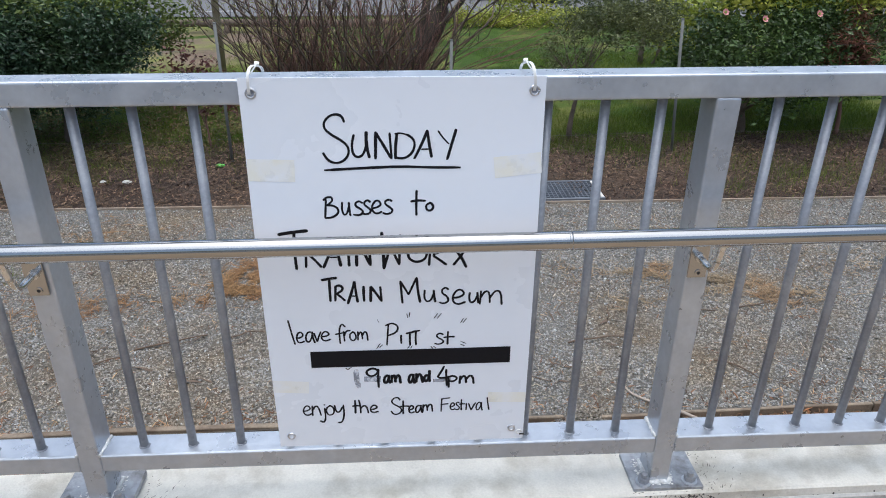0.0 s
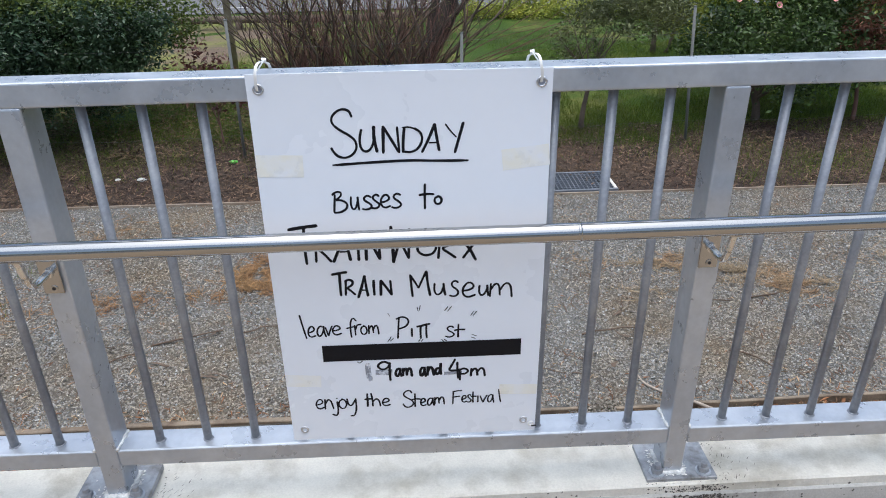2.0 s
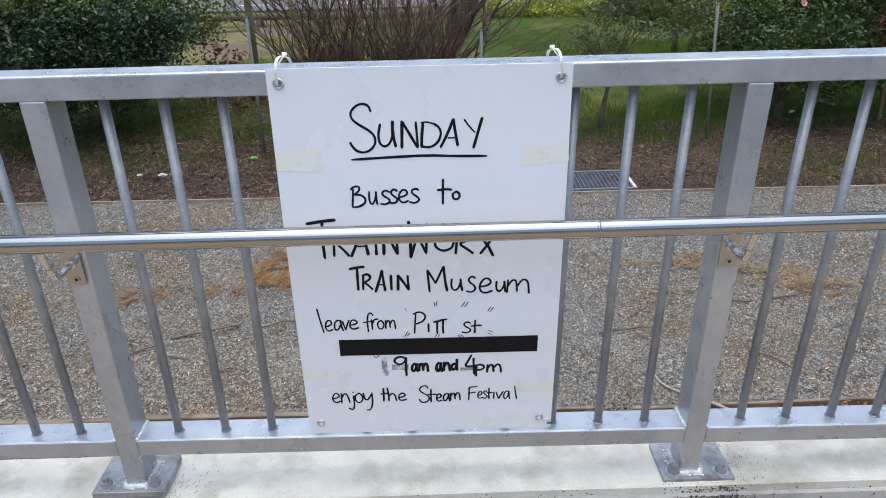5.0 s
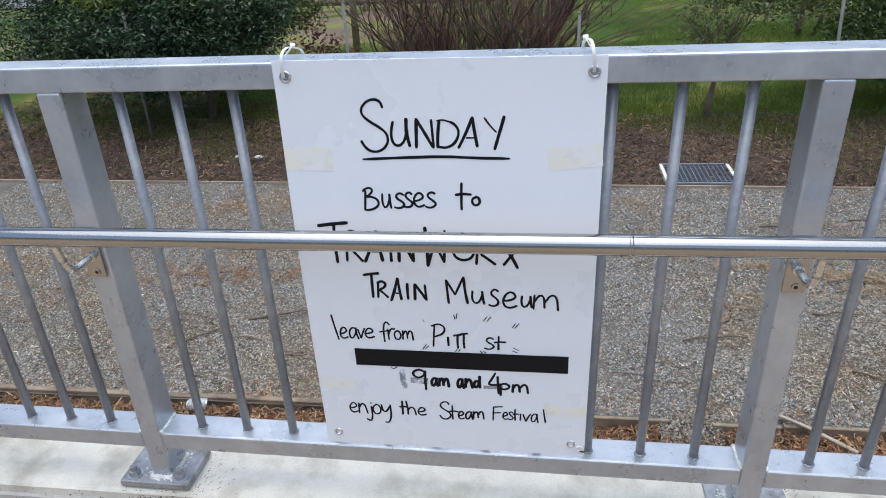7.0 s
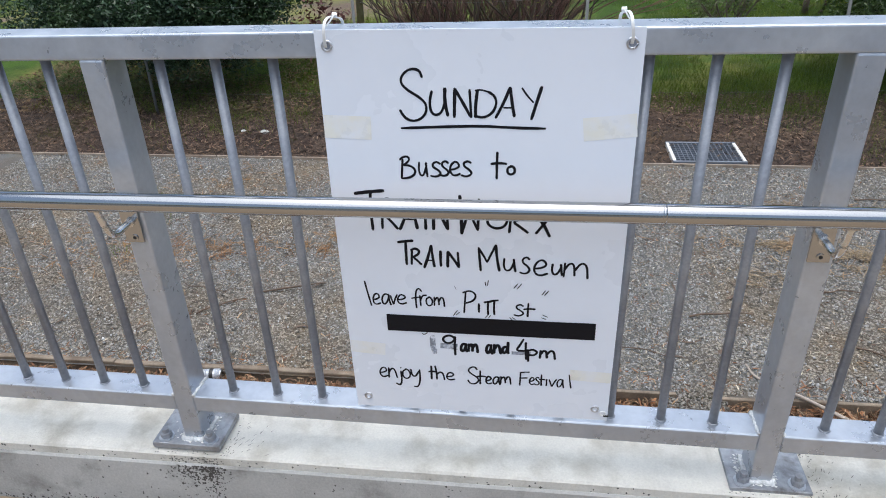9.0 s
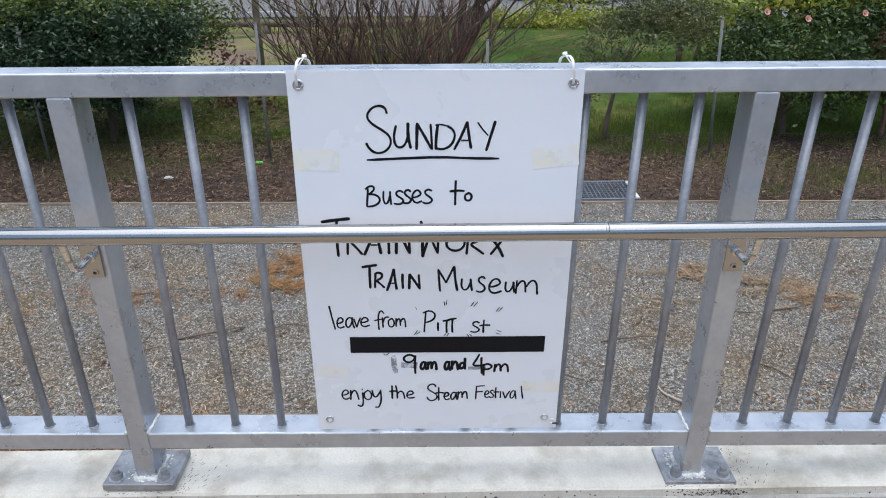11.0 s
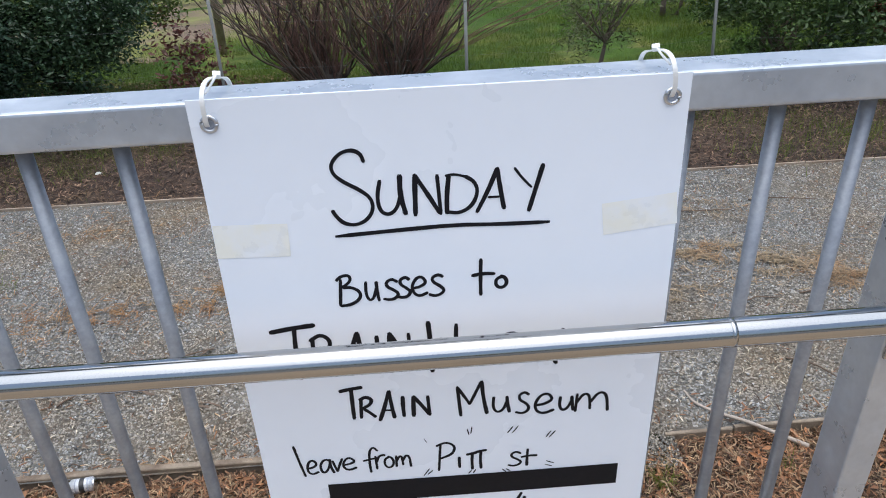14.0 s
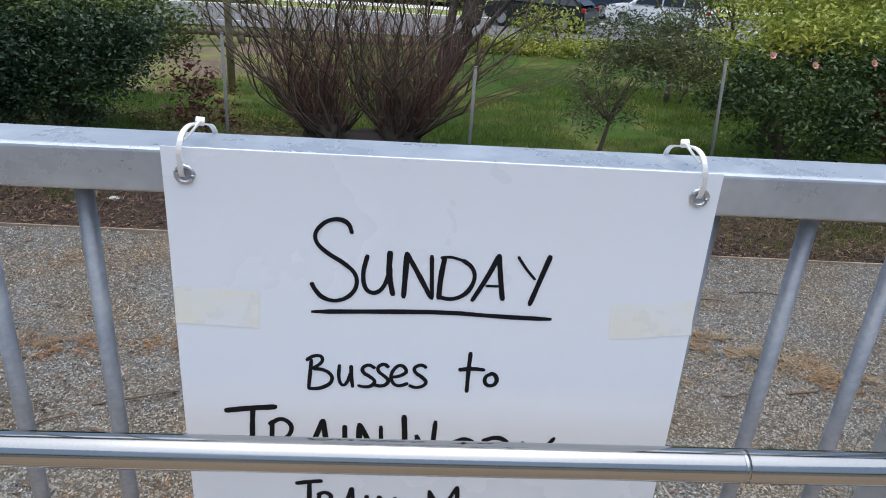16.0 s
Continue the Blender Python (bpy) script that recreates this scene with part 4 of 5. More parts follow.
p = spread(n, 0.80, 1.10, 1.46, 1.68, GROUND, 0.003)
p[:, 2] = GROUND - 0.045 * np.clip((1.66 - p[:, 1]) / 0.2, 0, 1) + rng.uniform(0, 0.012, n)
scatter("spilled_gravel", STONE, p, OCTA_V, OCTA_F, sized(n, 0.0045, 0.011, 1.0, 0.8, 0.7), 0.4, "grey stones spilled through the gap in the edging", "gravel", rng)
n = 52000
p = spread(n, -5.2, 5.2, 0.14, 1.67, GROUND - 0.034, 0.010)
p[:, 1] = 1.62 - 1.45 * rng.beta(0.9, 1.5, n)
p = settle(p, 0.02, 2.5)
scatter("wood_chips", CHIP, p, CHIP_V, CHIP_F, sized(n, 0.009, 0.026, 1.0, 0.5, 0.5), 0.35, "orange brown bark chips and dead leaves", "mulch", rng)
n = 3600
p = settle(spread(n, -4.2, 4.2, 1.0, 1.62, GROUND - 0.022, 0.010), 0.02, 2.5)
scatter("dead_leaves", DEADLEAF, p, LEAF_V, LEAF_F, sized(n, 0.014, 0.034, 0.7, 1.0, 1.0), 0.5, "curled orange dead leaves on the mulch", "leaf litter", rng)
n = 60000
p = settle(spread(n, -6.5, 6.5, 4.88, 7.05, GROUND + 0.010, 0.012), 0.035, 1.9)
p[:, 1] += askew(p[:, 0], np.clip((7.0 - p[:, 1]) / 2.15, 0, 1))
scatter("bark_mulch", BARK, p, CHIP_V, CHIP_F, sized(n, 0.010, 0.030, 1.0, 0.6, 0.5), 0.35, "dark brown bark mulch covering the bed", "mulch", rng)
n = 17000
p = spread(n, -5.2, 5.2, 0.6, 1.62, GROUND - 0.022, 0.010)
p[:, 1] = 1.62 - 1.0 * rng.beta(0.9, 1.4, n)
p = settle(p, 0.02, 2.5)
scatter("curled_strands", STRAND, p, CURL_V, CURL_F, sized(n, 0.010, 0.032, 1.0, 1.0, 1.0), 0.5, "tan and brown curled dry strands over the mulch", "leaf litter", rng)
n = 1100
p = spread(n, -4.6, 4.6, 1.66, 1.92, GROUND + 0.008, 0.003)
p[:, 1] = 1.66 + np.abs(rng.normal(0, 0.09, n))
scatter("edge_litter", CHIP, p, CHIP_V, CHIP_F, sized(n, 0.008, 0.024, 1.0, 0.45, 0.5), 0.3, "brown bark bits strayed onto the gravel edge", "leaf litter", rng)
n = 3600
p = settle(spread(n, -5.0, 5.0, 1.66, 4.85, GROUND + 0.008, 0.002), 0.012, 1.5)
p[:, 1] += askew(p[:, 0], np.clip((p[:, 1] - 1.66) / 3.2, 0, 1))
scatter("fallen_curls", TWIGLET, p, FINE_CURL_V, CURL_F, sized(n, 0.015, 0.07, 1.0, 1.0, 0.5), 0.15, "curled tan and dark twigs strewn on the gravel", "leaf litter", rng)
n = 9000
p = settle(spread(n, -5.2, 5.2, 1.68, 4.85, GROUND + 0.008), 0.012, 1.5)
w = np.array([noise.noise((x * 0.9, y * 1.4, 7.0)) for x, y, _ in p])
p = p[w > -0.12]
p[:, 1] += askew(p[:, 0], np.clip((p[:, 1] - 1.66) / 3.2, 0, 1))
scatter("leaf_litter", PALELEAF, p, LEAF_V, LEAF_F, sized(len(p), 0.008, 0.026, 0.35, 1.0, 0.5), 0.25, "pale dry slender leaves strewn on the gravel", "leaf litter", rng)
n = 400
p = settle(spread(n, -4.6, 4.6, 1.70, 4.80, GROUND + 0.010, 0.002), 0.012, 1.5)
scatter("long_twigs", TWIG, p, FINE_CURL_V, CURL_F, sized(n, 0.06, 0.17, 1.0, 0.8, 0.12), 0.06, "long thin dark curved twigs fallen on the gravel", "leaf litter", rng)
n = 9000
p = settle(spread(n, -5.0, 5.0, 1.68, 4.83, GROUND + 0.008, 0.003), 0.012, 1.5)
w = np.array([noise.noise((x * 1.1, y * 1.5, 21.0)) for x, y, _ in p])
p = p[w > -0.15]
p[:, 1] += askew(p[:, 0], np.clip((p[:, 1] - 1.66) / 3.2, 0, 1))
scatter("bark_crumbs", CHIP, p, CHIP_V, CHIP_F, sized(len(p), 0.006, 0.022, 1.0, 0.4, 0.4), 0.3, "brown bark crumbs and broken twigs among the gravel", "leaf litter", rng)
HEAPS = [(-1.15, 3.30, 0.13, 1700), (-1.10, 3.55, 0.12, 700), (-1.45, 3.10, 0.16, 160), (-2.1, 3.03, 0.16, 200), (-2.5, 3.05, 0.3, 150), (-3.1, 3.0, 0.4, 300), (2.3, 3.10, 0.18, 500), (2.7, 2.88, 0.18, 450), (1.95, 3.3, 0.16, 420), (1.45, 3.35, 0.25, 120), (3.6, 3.3, 0.4, 300), (2.3, 4.0, 0.3, 160), (1.62, 2.85, 0.2, 120), (-2.6, 4.3, 0.4, 150)]
p = np.concatenate([np.stack([rng.normal(x, s, 2 * k), rng.normal(y, s * (0.9 if s < 0.14 else 0.5), 2 * k), GROUND + 0.012 + np.abs(rng.normal(0, 0.010, 2 * k))], -1) for x, y, s, k in HEAPS])
p = p[np.array([noise.noise((x * 7, y * 9, 1.0)) for x, y, _ in p]) > -0.1]
west = p[:, 0] < 0
for name, mat, q, label in (("straw", STRAW, p[west], "drifts of dry orange straw and needles"), ("pale_straw", PALE_STRAW, p[~west], "thin drifts of bleached straw and bark shreds")):
    scatter(name, mat, q, CHIP_V, CHIP_F, sized(len(q), 0.014, 0.050, 1.0, 0.16, 0.12), 0.3, label, "straw", rng)

n = 16000
p = np.stack([rng.uniform(-7.5, -1.2, n), rng.uniform(6.3, 9.2, n), np.full(n, GROUND + 0.012) + rng.normal(0, 0.012, n)], -1)
p = p[np.array([noise.noise((x * 0.8, y * 0.9, 4.0)) for x, y, _ in p]) > -0.3]
scatter("brown_litter", LITTER, p, LEAF_V, LEAF_F, sized(len(p), 0.02, 0.045, 0.6, 1.0, 0.8), 0.4, "brown leaf litter under the shrubs", "leaf litter", rng)


def blades(name, places, low, high, label, category="grass", mat=GRASS, tilt=0.35, wide=0.22):
    h = rng.uniform(low, high, (len(places), 1))
    return scatter(name, mat, places, BLADE_V, BLADE_F, np.concatenate([h * wide, h, h], 1), tilt, label, category, rng)


n = 200000
p = np.stack([rng.uniform(-6.5, 7.0, n), 6.25 + 9.0 * rng.beta(1.0, 1.7, n), np.full(n, GROUND - 0.005)], -1)
w = np.array([noise.noise((x * 0.5, y * 0.7, 2.0)) for x, y, _ in p])
thin = (p[:, 0] < -1.4) & (p[:, 1] < 8.6) & (rng.uniform(0, 1, n) < 0.75) | (p[:, 0] < -2.6) & (p[:, 1] > 11.0)
p = p[(w > -0.25 + 0.5 * np.clip(7.0 - p[:, 1], 0, 1)) & ~(thin & (rng.uniform(0, 1, n) < 0.93))]
blades("grass", p, 0.035, 0.10, "green lawn grass behind the fence")
n = 26000
p = np.stack([rng.uniform(-6.5, 7.0, n), rng.uniform(6.1, 7.4, n), np.full(n, GROUND - 0.004)], -1)
w = np.array([noise.noise((x * 1.3, y * 1.6, 9.0)) for x, y, _ in p])
p = p[w > 0.55 - 1.1 * np.clip((p[:, 1] - 6.1) / 0.9, 0, 1)]
blades("lawn_fringe", p, 0.03, 0.10, "ragged yellow green grass growing out over the mulch", mat=GRASS_EDGE)
n = 22000
p = np.stack([rng.uniform(-5.5, 0.6, n), rng.uniform(5.15, 6.5, n), np.full(n, GROUND + 0.004)], -1)
w = np.array([noise.noise((x * 1.6, y * 2.2, 15.0)) + 0.35 * noise.noise((x * 6, y * 6, 3.0)) for x, y, _ in p])
p = p[w > 0.30 - 0.25 * np.clip(p[:, 1] - 5.15, 0, 1)]
blades("thin_grass", p, 0.03, 0.075, "sparse olive grass dying off in the mulch", mat=MOSSY, tilt=0.6)
# Sunlight on the open lawn, put into lighter blades mostly on the right.
n = 90000
p = np.stack([rng.uniform(-4.5, 8.0, n), rng.uniform(6.9, 13.0, n), np.full(n, GROUND - 0.004)], -1)
w = np.array([noise.noise((x * 0.45, y * 0.6, 12.0)) for x, y, _ in p])
p = p[w > 0.35 - 0.45 * np.clip((p[:, 0] - 1.6) / 2.0, 0, 1) - 0.3 * (p[:, 0] < -1.2)]
blades("light_grass", p, 0.04, 0.11, "yellow green grass coloured to look sunlit in the open lawn", mat=GRASS_EDGE)
p = np.concatenate([np.stack([rng.normal(x, s, k), rng.normal(y, s * 0.8, k), np.full(k, GROUND)], -1) for x, y, s, k in ((4.2, 5.35, 0.35, 900), (3.3, 5.1, 0.25, 260), (5.0, 5.6, 0.4, 600), (3.7, 5.8, 0.35, 500), (3.3, 6.4, 0.5, 700), (2.4, 6.6, 0.5, 600), (-3.8, 5.9, 0.5, 500), (-0.6, 6.4, 0.6, 500), (-2.9, 6.2, 0.5, 400), (2.6, 6.2, 0.4, 300))])
blades("weeds", p, 0.05, 0.14, "clumps of yellow green weeds in the mulch", "weeds", GRASS_EDGE, wide=0.15)


def tuft(x, y, s, k, label):
    q = np.stack([rng.normal(x, s, k), rng.normal(y, s, k), np.full(k, GROUND - 0.04 if y < 1.7 else GROUND)], -1)
    ob = blades("grass_tuft", q, 0.05, 0.13, label, "grass tuft", GRASS_EDGE, tilt=0.45, wide=0.12)
    ob["kind"] = "stuff"


tuft(0.957, 1.37, 0.03, 110, "small bright green grass tuft in the mulch")
tuft(1.55, 1.40, 0.02, 30, "small green seedling in the mulch")
for x, y in ((-2.95, 3.5), (-3.0, 2.95), (-3.3, 3.9)):
    tuft(x, y, 0.06, 50, "sparse green weed growing through gravel")


def stick(points, r, label, mat=TWIG, end=None):
    return tagged(tube("stick", [(x, y, GROUND + z) for x, y, z in points], r, mat, sides=6, end=end), label, "stick", "fallen sticks")


stick([(1.26, 1.91, 0.012), (1.27, 1.82, 0.014), (1.32, 1.755, 0.018), (1.37, 1.70, 0.028), (1.455, 1.635, 0.036), (1.555, 1.57, 0.02), (1.64, 1.53, -0.005), (1.70, 1.50, -0.02)], 0.0055, "bleached fallen branch across the timber edging", DRIFTWOOD, 0.012)
for a, b, r in (((-2.05, 2.15), (-1.78, 2.36), 0.006), ((-1.70, 2.42), (-1.30, 2.58), 0.007), ((-2.3, 2.5), (-1.95, 2.42), 0.004), ((1.02, 2.36), (1.42, 2.40), 0.007), ((1.86, 2.68), (2.15, 2.69), 0.006), ((2.3, 2.72), (2.65, 2.78), 0.006), ((1.9, 3.95), (2.4, 3.9), 0.006), ((2.6, 4.1), (3.1, 4.0), 0.006), ((-1.15, 2.55), (-0.9, 2.6), 0.005), ((1.9, 2.1), (2.1, 1.9), 0.006), ((0.6, 2.0), (0.85, 1.95), 0.004)):
    m = [(a[0] + (b[0] - a[0]) * t + rng.uniform(-0.02, 0.02), a[1] + (b[1] - a[1]) * t + rng.uniform(-0.02, 0.02), 0.014 + 0.012 * math.sin(3 * t)) for t in np.linspace(0, 1, 5)]
    stick(m, r, "thin dark fallen twig on the gravel", end=r * 0.5)

can = thing("drink_can", "white printed drink can lying on the mulch", "drink can", at=pose(-1.67, 1.585, GROUND + 0.012, 0, 90, 8))
part("body", cyl(0.033, (0, 0, -0.050), (0, 0, 0.050), 24, bevel=0.004), CAN_WHITE, can, smooth=True)
part("lid", cyl(0.027, (0, 0, 0.050), (0, 0, 0.057), 24), ALLOY, can, "bare aluminium lid")
part("base", cyl(0.025, (0, 0, -0.056), (0, 0, -0.050), 24), ALLOY, can, "bare aluminium base")
for z, w, m in ((-0.024, 0.003, BAND), (0.004, 0.011, DARK), (0.030, 0.003, BAND)):
    part("print_band", cyl(0.0334, (0, 0, z - w), (0, 0, z + w), 24), m, can, "dark printed band")


def scrap(name, x, y, s, mat, label, category):
    b = bmesh.new()
    bmesh.ops.create_icosphere(b, subdivisions=2, radius=1.0)
    for v in b.verts:
        k = 1 + 0.55 * noise.noise(v.co * 1.8 + Vector((x, y, 0)))
        v.co = Vector((v.co.x * s * k, v.co.y * s * 0.7 * k, v.co.z * s * 0.4 * k))
    b.transform(Matrix.Translation((x, y, GROUND + s * 0.3)))
    return tagged(part(name, b, mat), label, category)


scrap("paper_scrap", -2.86, 5.62, 0.052, PAPER, "crumpled white paper scrap on the mulch", "litter")
scrap("paper_scrap", -3.12, 5.66, 0.035, PAPER, "small white paper scrap on the mulch", "litter")
scrap("plastic_scrap", -2.02, 6.12, 0.046, GREEN_PLASTIC, "bright green plastic wrapper on the bed", "litter")

GRATE = thing("drain_grate", "galvanised drain grate in the mulch beside the path", "drain grate")
gx0, gx1, gy0, gy1, gz = 1.345, 1.925, 4.83, 5.29, GROUND + 0.035
# A solid block; its dark colour stands for the shaded hollow.
part("pit", box(gx0, gx1, gy0, gy1, GROUND - 0.4, GROUND + 0.005), PIT_SHADE, GRATE, "concrete pit filled with painted shade")
for a in ((gx0 - 0.03, gx1 + 0.03, gy0 - 0.03, gy0), (gx0 - 0.03, gx1 + 0.03, gy1, gy1 + 0.03), (gx0 - 0.03, gx0, gy0, gy1), (gx1, gx1 + 0.03, gy0, gy1)):
    part("rim", box(*a, GROUND - 0.02, gz + 0.006, 0.003), PAVING if a[1] - a[0] < 0.1 else GRATE_STEEL, GRATE)
for i in range(1, 14):
    x = gx0 + (gx1 - gx0) * i / 14
    part("bar", box(x - 0.003, x + 0.003, gy0, gy1, gz - 0.022, gz), GRATE_STEEL, GRATE)
for i in range(1, 9):
    y = gy0 + (gy1 - gy0) * i / 9
    part("cross_bar", box(gx0, gx1, y - 0.004, y + 0.004, gz - 0.018, gz + 0.002), GRATE_STEEL, GRATE)

# ---- wire fence ----
FENCE = thing("wire_fence", "thin steel post and wire fence behind the bed", "fence")
FY = 6.3
for x, top, lean in ((-6.95, 0.3, 0.0), (-4.47, 0.28, 0.02), (-1.93, 0.30, 0.01), (0.55, 0.10, 0.01), (3.16, 0.30, -0.09), (5.7, 0.3, 0.0)):
    post = part("post", cyl(0.0165, (x, FY, GROUND - 0.1), (x + lean, FY, top), 10), POST_STEEL, FENCE, smooth=True)
    part("cap", cyl(0.0185, (x + lean, FY, top), (x + lean, FY, top + 0.012), 10), POST_STEEL, post)
for z in (-0.95, -0.43, 0.02):
    tube("wire", [(x, FY - 0.022, z + 0.015 * math.sin(x * 2.5)) for x in np.linspace(-8, 8, 33)], 0.0007, POST_STEEL, FENCE, sides=4, rounds=0)


# ---- plants ----
def branching(name, base, height, spread_, n, r, mat, parent, levels=2, seed=0, wob=0.25, lean=(0, 0), first=3):
    """A trunk that divides into tapering limbs. Returns the tips."""
    rr = random.Random(seed)
    v, f, tips = [], [], []

    def grow(p, d, length, rad, level):
        pts, rads, k = [p.copy()], [rad], 7
        for i in range(k):
            d = (d + Vector((rr.uniform(-wob, wob), rr.uniform(-wob, wob), rr.uniform(-0.05, 0.18))) * 0.6).normalized()
            p = p + d * length / k
            pts.append(p.copy())
            rads.append(rad * (1 - 0.55 * (i + 1) / k))
        tube_rows(pts, rads, 8 if level == levels else 5, v, f)
        if level == 0:
            tips.append(pts[-1])
            tips.append(pts[-3])
            return
        for _ in range(n if level == levels else 3):
            at = rr.randint(first if level == levels else 3, k)
            a = rr.uniform(0, 2 * math.pi)
            e = (Vector((math.cos(a), math.sin(a), 0)) * spread_ * rr.uniform(0.5, 1.1) + Vector((0, 0, rr.uniform(0.5, 1.0)))).normalized()
            grow(pts[at], e, length * rr.uniform(0.55, 0.8), rads[at] * 0.62, level - 1)

    grow(Vector(base), Vector((lean[0], lean[1], 1)).normalized(), height, r, levels)
    rows_mesh(name, v, f, mat, parent, smooth=True)
    return tips


def leaves(name, mat, centres, per, radius, size, parent, label="", flat=0.8, narrow=1.0, rg=None):
    """A crown: many single leaves in clumps round the centres."""
    rg = rg or rng
    c = np.repeat(np.array([tuple(q) for q in centres]), per, axis=0)
    pl = c + rg.normal(0, radius, c.shape) * np.array([1, 1, 0.75])
    s = rg.uniform(size * 0.6, size * 1.3, (len(pl), 1)) * np.array([[narrow, 1, 1]])
    ob = scatter(name, mat, pl, LEAF_V, LEAF_F, s, flat, "", "", rg)
    ob.parent = parent
    ob["kind"] = "stuff"
    if label:
        tagged(ob, label)
    return ob


def lumpy(cx, cy, cz, rx, ry, rz, n, seed, low=-1.0, shell=0.45):
    """Clump centres in the outer part of an uneven rounded form."""
    rr, out = random.Random(seed), []
    while len(out) < n:
        d = Vector((rr.gauss(0, 1), rr.gauss(0, 1), rr.gauss(0, 1))).normalized()
        k = (1 - shell * rr.random() ** 1.5) * (1 + 0.28 * noise.noise(d * 1.9 + Vector((seed, 0, 0))))
        if d.z > low:
            out.append((cx + rx * d.x * k, cy + ry * d.y * k, cz + rz * d.z * k))
    return out


def bush(name, label, base, height, r, crown, per, clump, size, leaf, seed, category="shrub", limbs=7, bark=TREE_BARK, spread_=0.9, narrow=1.0, first=3):
    t = thing(name, label, category)
    branching("trunk", base, height, spread_, limbs, r, bark, t, 2, seed, 0.12 if first > 3 else 0.25, first=first)
    leaves("crown", leaf, crown, per, clump, size, t, narrow=narrow)
    return t


bush("evergreen_shrub", "dense dark glossy evergreen shrub behind the fence", (-4.10, 7.2, GROUND - 0.02), 0.75, 0.06, lumpy(-4.55, 7.2, -0.08, 1.48, 1.1, 0.72, 260, 3, -0.95) + lumpy(-5.9, 7.6, 0.10, 1.3, 1.1, 0.8, 120, 4, -0.9), 240, 0.13, 0.029, LEAF_DARK, 5)
# The last lump caps the evergreen with lighter leaves, painting its lit top.
bush("olive_shrub", "yellow green shrub with upright leafy shoots and the evergreen's painted lit top", (-4.6, 8.6, GROUND - 0.02), 1.0, 0.05, lumpy(-3.75, 8.5, 0.20, 0.95, 0.7, 0.55, 60, 8) + lumpy(-4.9, 8.0, 0.60, 1.45, 0.7, 0.45, 120, 9) + lumpy(-4.4, 7.0, 0.52, 1.2, 0.75, 0.26, 46, 10, -0.5), 130, 0.13, 0.032, LEAF_MID, 6)
bush("camellia_shrub", "dense dark green shrub with a few pink flowers", (4.35, 7.1, GROUND - 0.02), 0.7, 0.06, lumpy(4.60, 7.1, -0.22, 1.25, 0.9, 0.62, 120, 13, -0.8) + lumpy(5.9, 7.3, -0.15, 1.2, 0.9, 0.7, 60, 14), 120, 0.12, 0.035, LEAF_CAMELLIA, 7)
# The last lump lays lit leaf colour over the camellia's upper side.
bush("lime_shrub", "yellow green leafy shrub with thin branches and the camellia's painted lit top", (4.9, 8.7, GROUND - 0.02), 1.1, 0.05, lumpy(5.35, 8.3, 0.50, 1.3, 0.7, 0.78, 100, 18, -0.7, 0.7) + lumpy(3.75, 8.1, 0.05, 0.42, 0.4, 0.30, 26, 19) + lumpy(4.9, 7.0, 0.40, 1.2, 0.6, 0.26, 50, 20, 0.0), 100, 0.15, 0.04, LEAF_LIME, 8)
bush("small_tree", "small open tree with grey green leaves on a thin trunk", (2.08, 6.95, GROUND - 0.02), 0.85, 0.038, lumpy(2.42, 7.0, 0.20, 0.80, 0.6, 0.46, 66, 23, -0.6, 0.8) + lumpy(2.85, 7.0, 0.30, 0.5, 0.45, 0.36, 36, 25, -0.8, 0.8) + lumpy(2.02, 6.9, -0.42, 0.45, 0.4, 0.30, 10, 27, -1, 0.7), 95, 0.085, 0.028, LEAF_GREY, 9, "tree", 9, narrow=0.7, first=6)
bush("red_leaf_shrub", "sparse low shrub with dull red leaves", (-2.3, 6.85, GROUND - 0.02), 0.55, 0.014, lumpy(-2.38, 6.9, -0.42, 0.42, 0.3, 0.40, 34, 29, -0.8, 0.8), 20, 0.08, 0.036, LEAF_RED, 10, "shrub", 7, RED_STEM)
bush("dry_shrub", "shrub with drooping dead reddish foliage", (5.5, 6.9, GROUND - 0.02), 0.95, 0.03, lumpy(5.28, 6.65, -0.14, 0.24, 0.2, 0.44, 30, 31, -1, 0.9), 80, 0.07, 0.05, LEAF_DRY, 12, "shrub", 6, RED_STEM, narrow=0.35)
bush("low_hedge", "low sunlit yellow green hedge beside the road", (3.2, 17.4, GROUND), 0.25, 0.03, [(rng.uniform(1.4, 6.5), rng.normal(17.4, 0.3), GROUND + rng.uniform(0.06, 0.28)) for _ in range(170)], 55, 0.13, 0.05, LEAF_LIME, 13, "hedge", 5)
bush("roadside_shrub", "twiggy yellow green shrub beside the parked cars", (3.6, 17.9, GROUND), 0.6, 0.03, lumpy(3.4, 17.9, -0.55, 0.8, 0.5, 0.45, 26, 37), 40, 0.2, 0.06, LEAF_LIME, 14)


def bloom(x, y, z):
    t = thing("flower", "pale pink flower on the dark shrub", "flower", "pink flowers", pose(x, y, z, 62, 0, 10))
    for k in range(7):
        a = 2 * math.pi * k / 7
        v = [(0.008 * math.cos(a), 0.008 * math.sin(a), 0), (0.034 * math.cos(a - 0.5), 0.034 * math.sin(a - 0.5), 0.012), (0.040 * math.cos(a), 0.040 * math.sin(a), 0.02), (0.034 * math.cos(a + 0.5), 0.034 * math.sin(a + 0.5), 0.012)]
        rows_mesh("petal", v, [(0, 1, 2, 3)], PETAL, t)
    part("centre", cyl(0.012, (0, 0, 0), (0, 0, 0.014), 10), LEAF_LIME, t)


for x, y, z in ((3.55, 6.35, 0.36), (3.98, 6.3, 0.29), (4.58, 6.3, 0.34)):
    bloom(x, y, z)


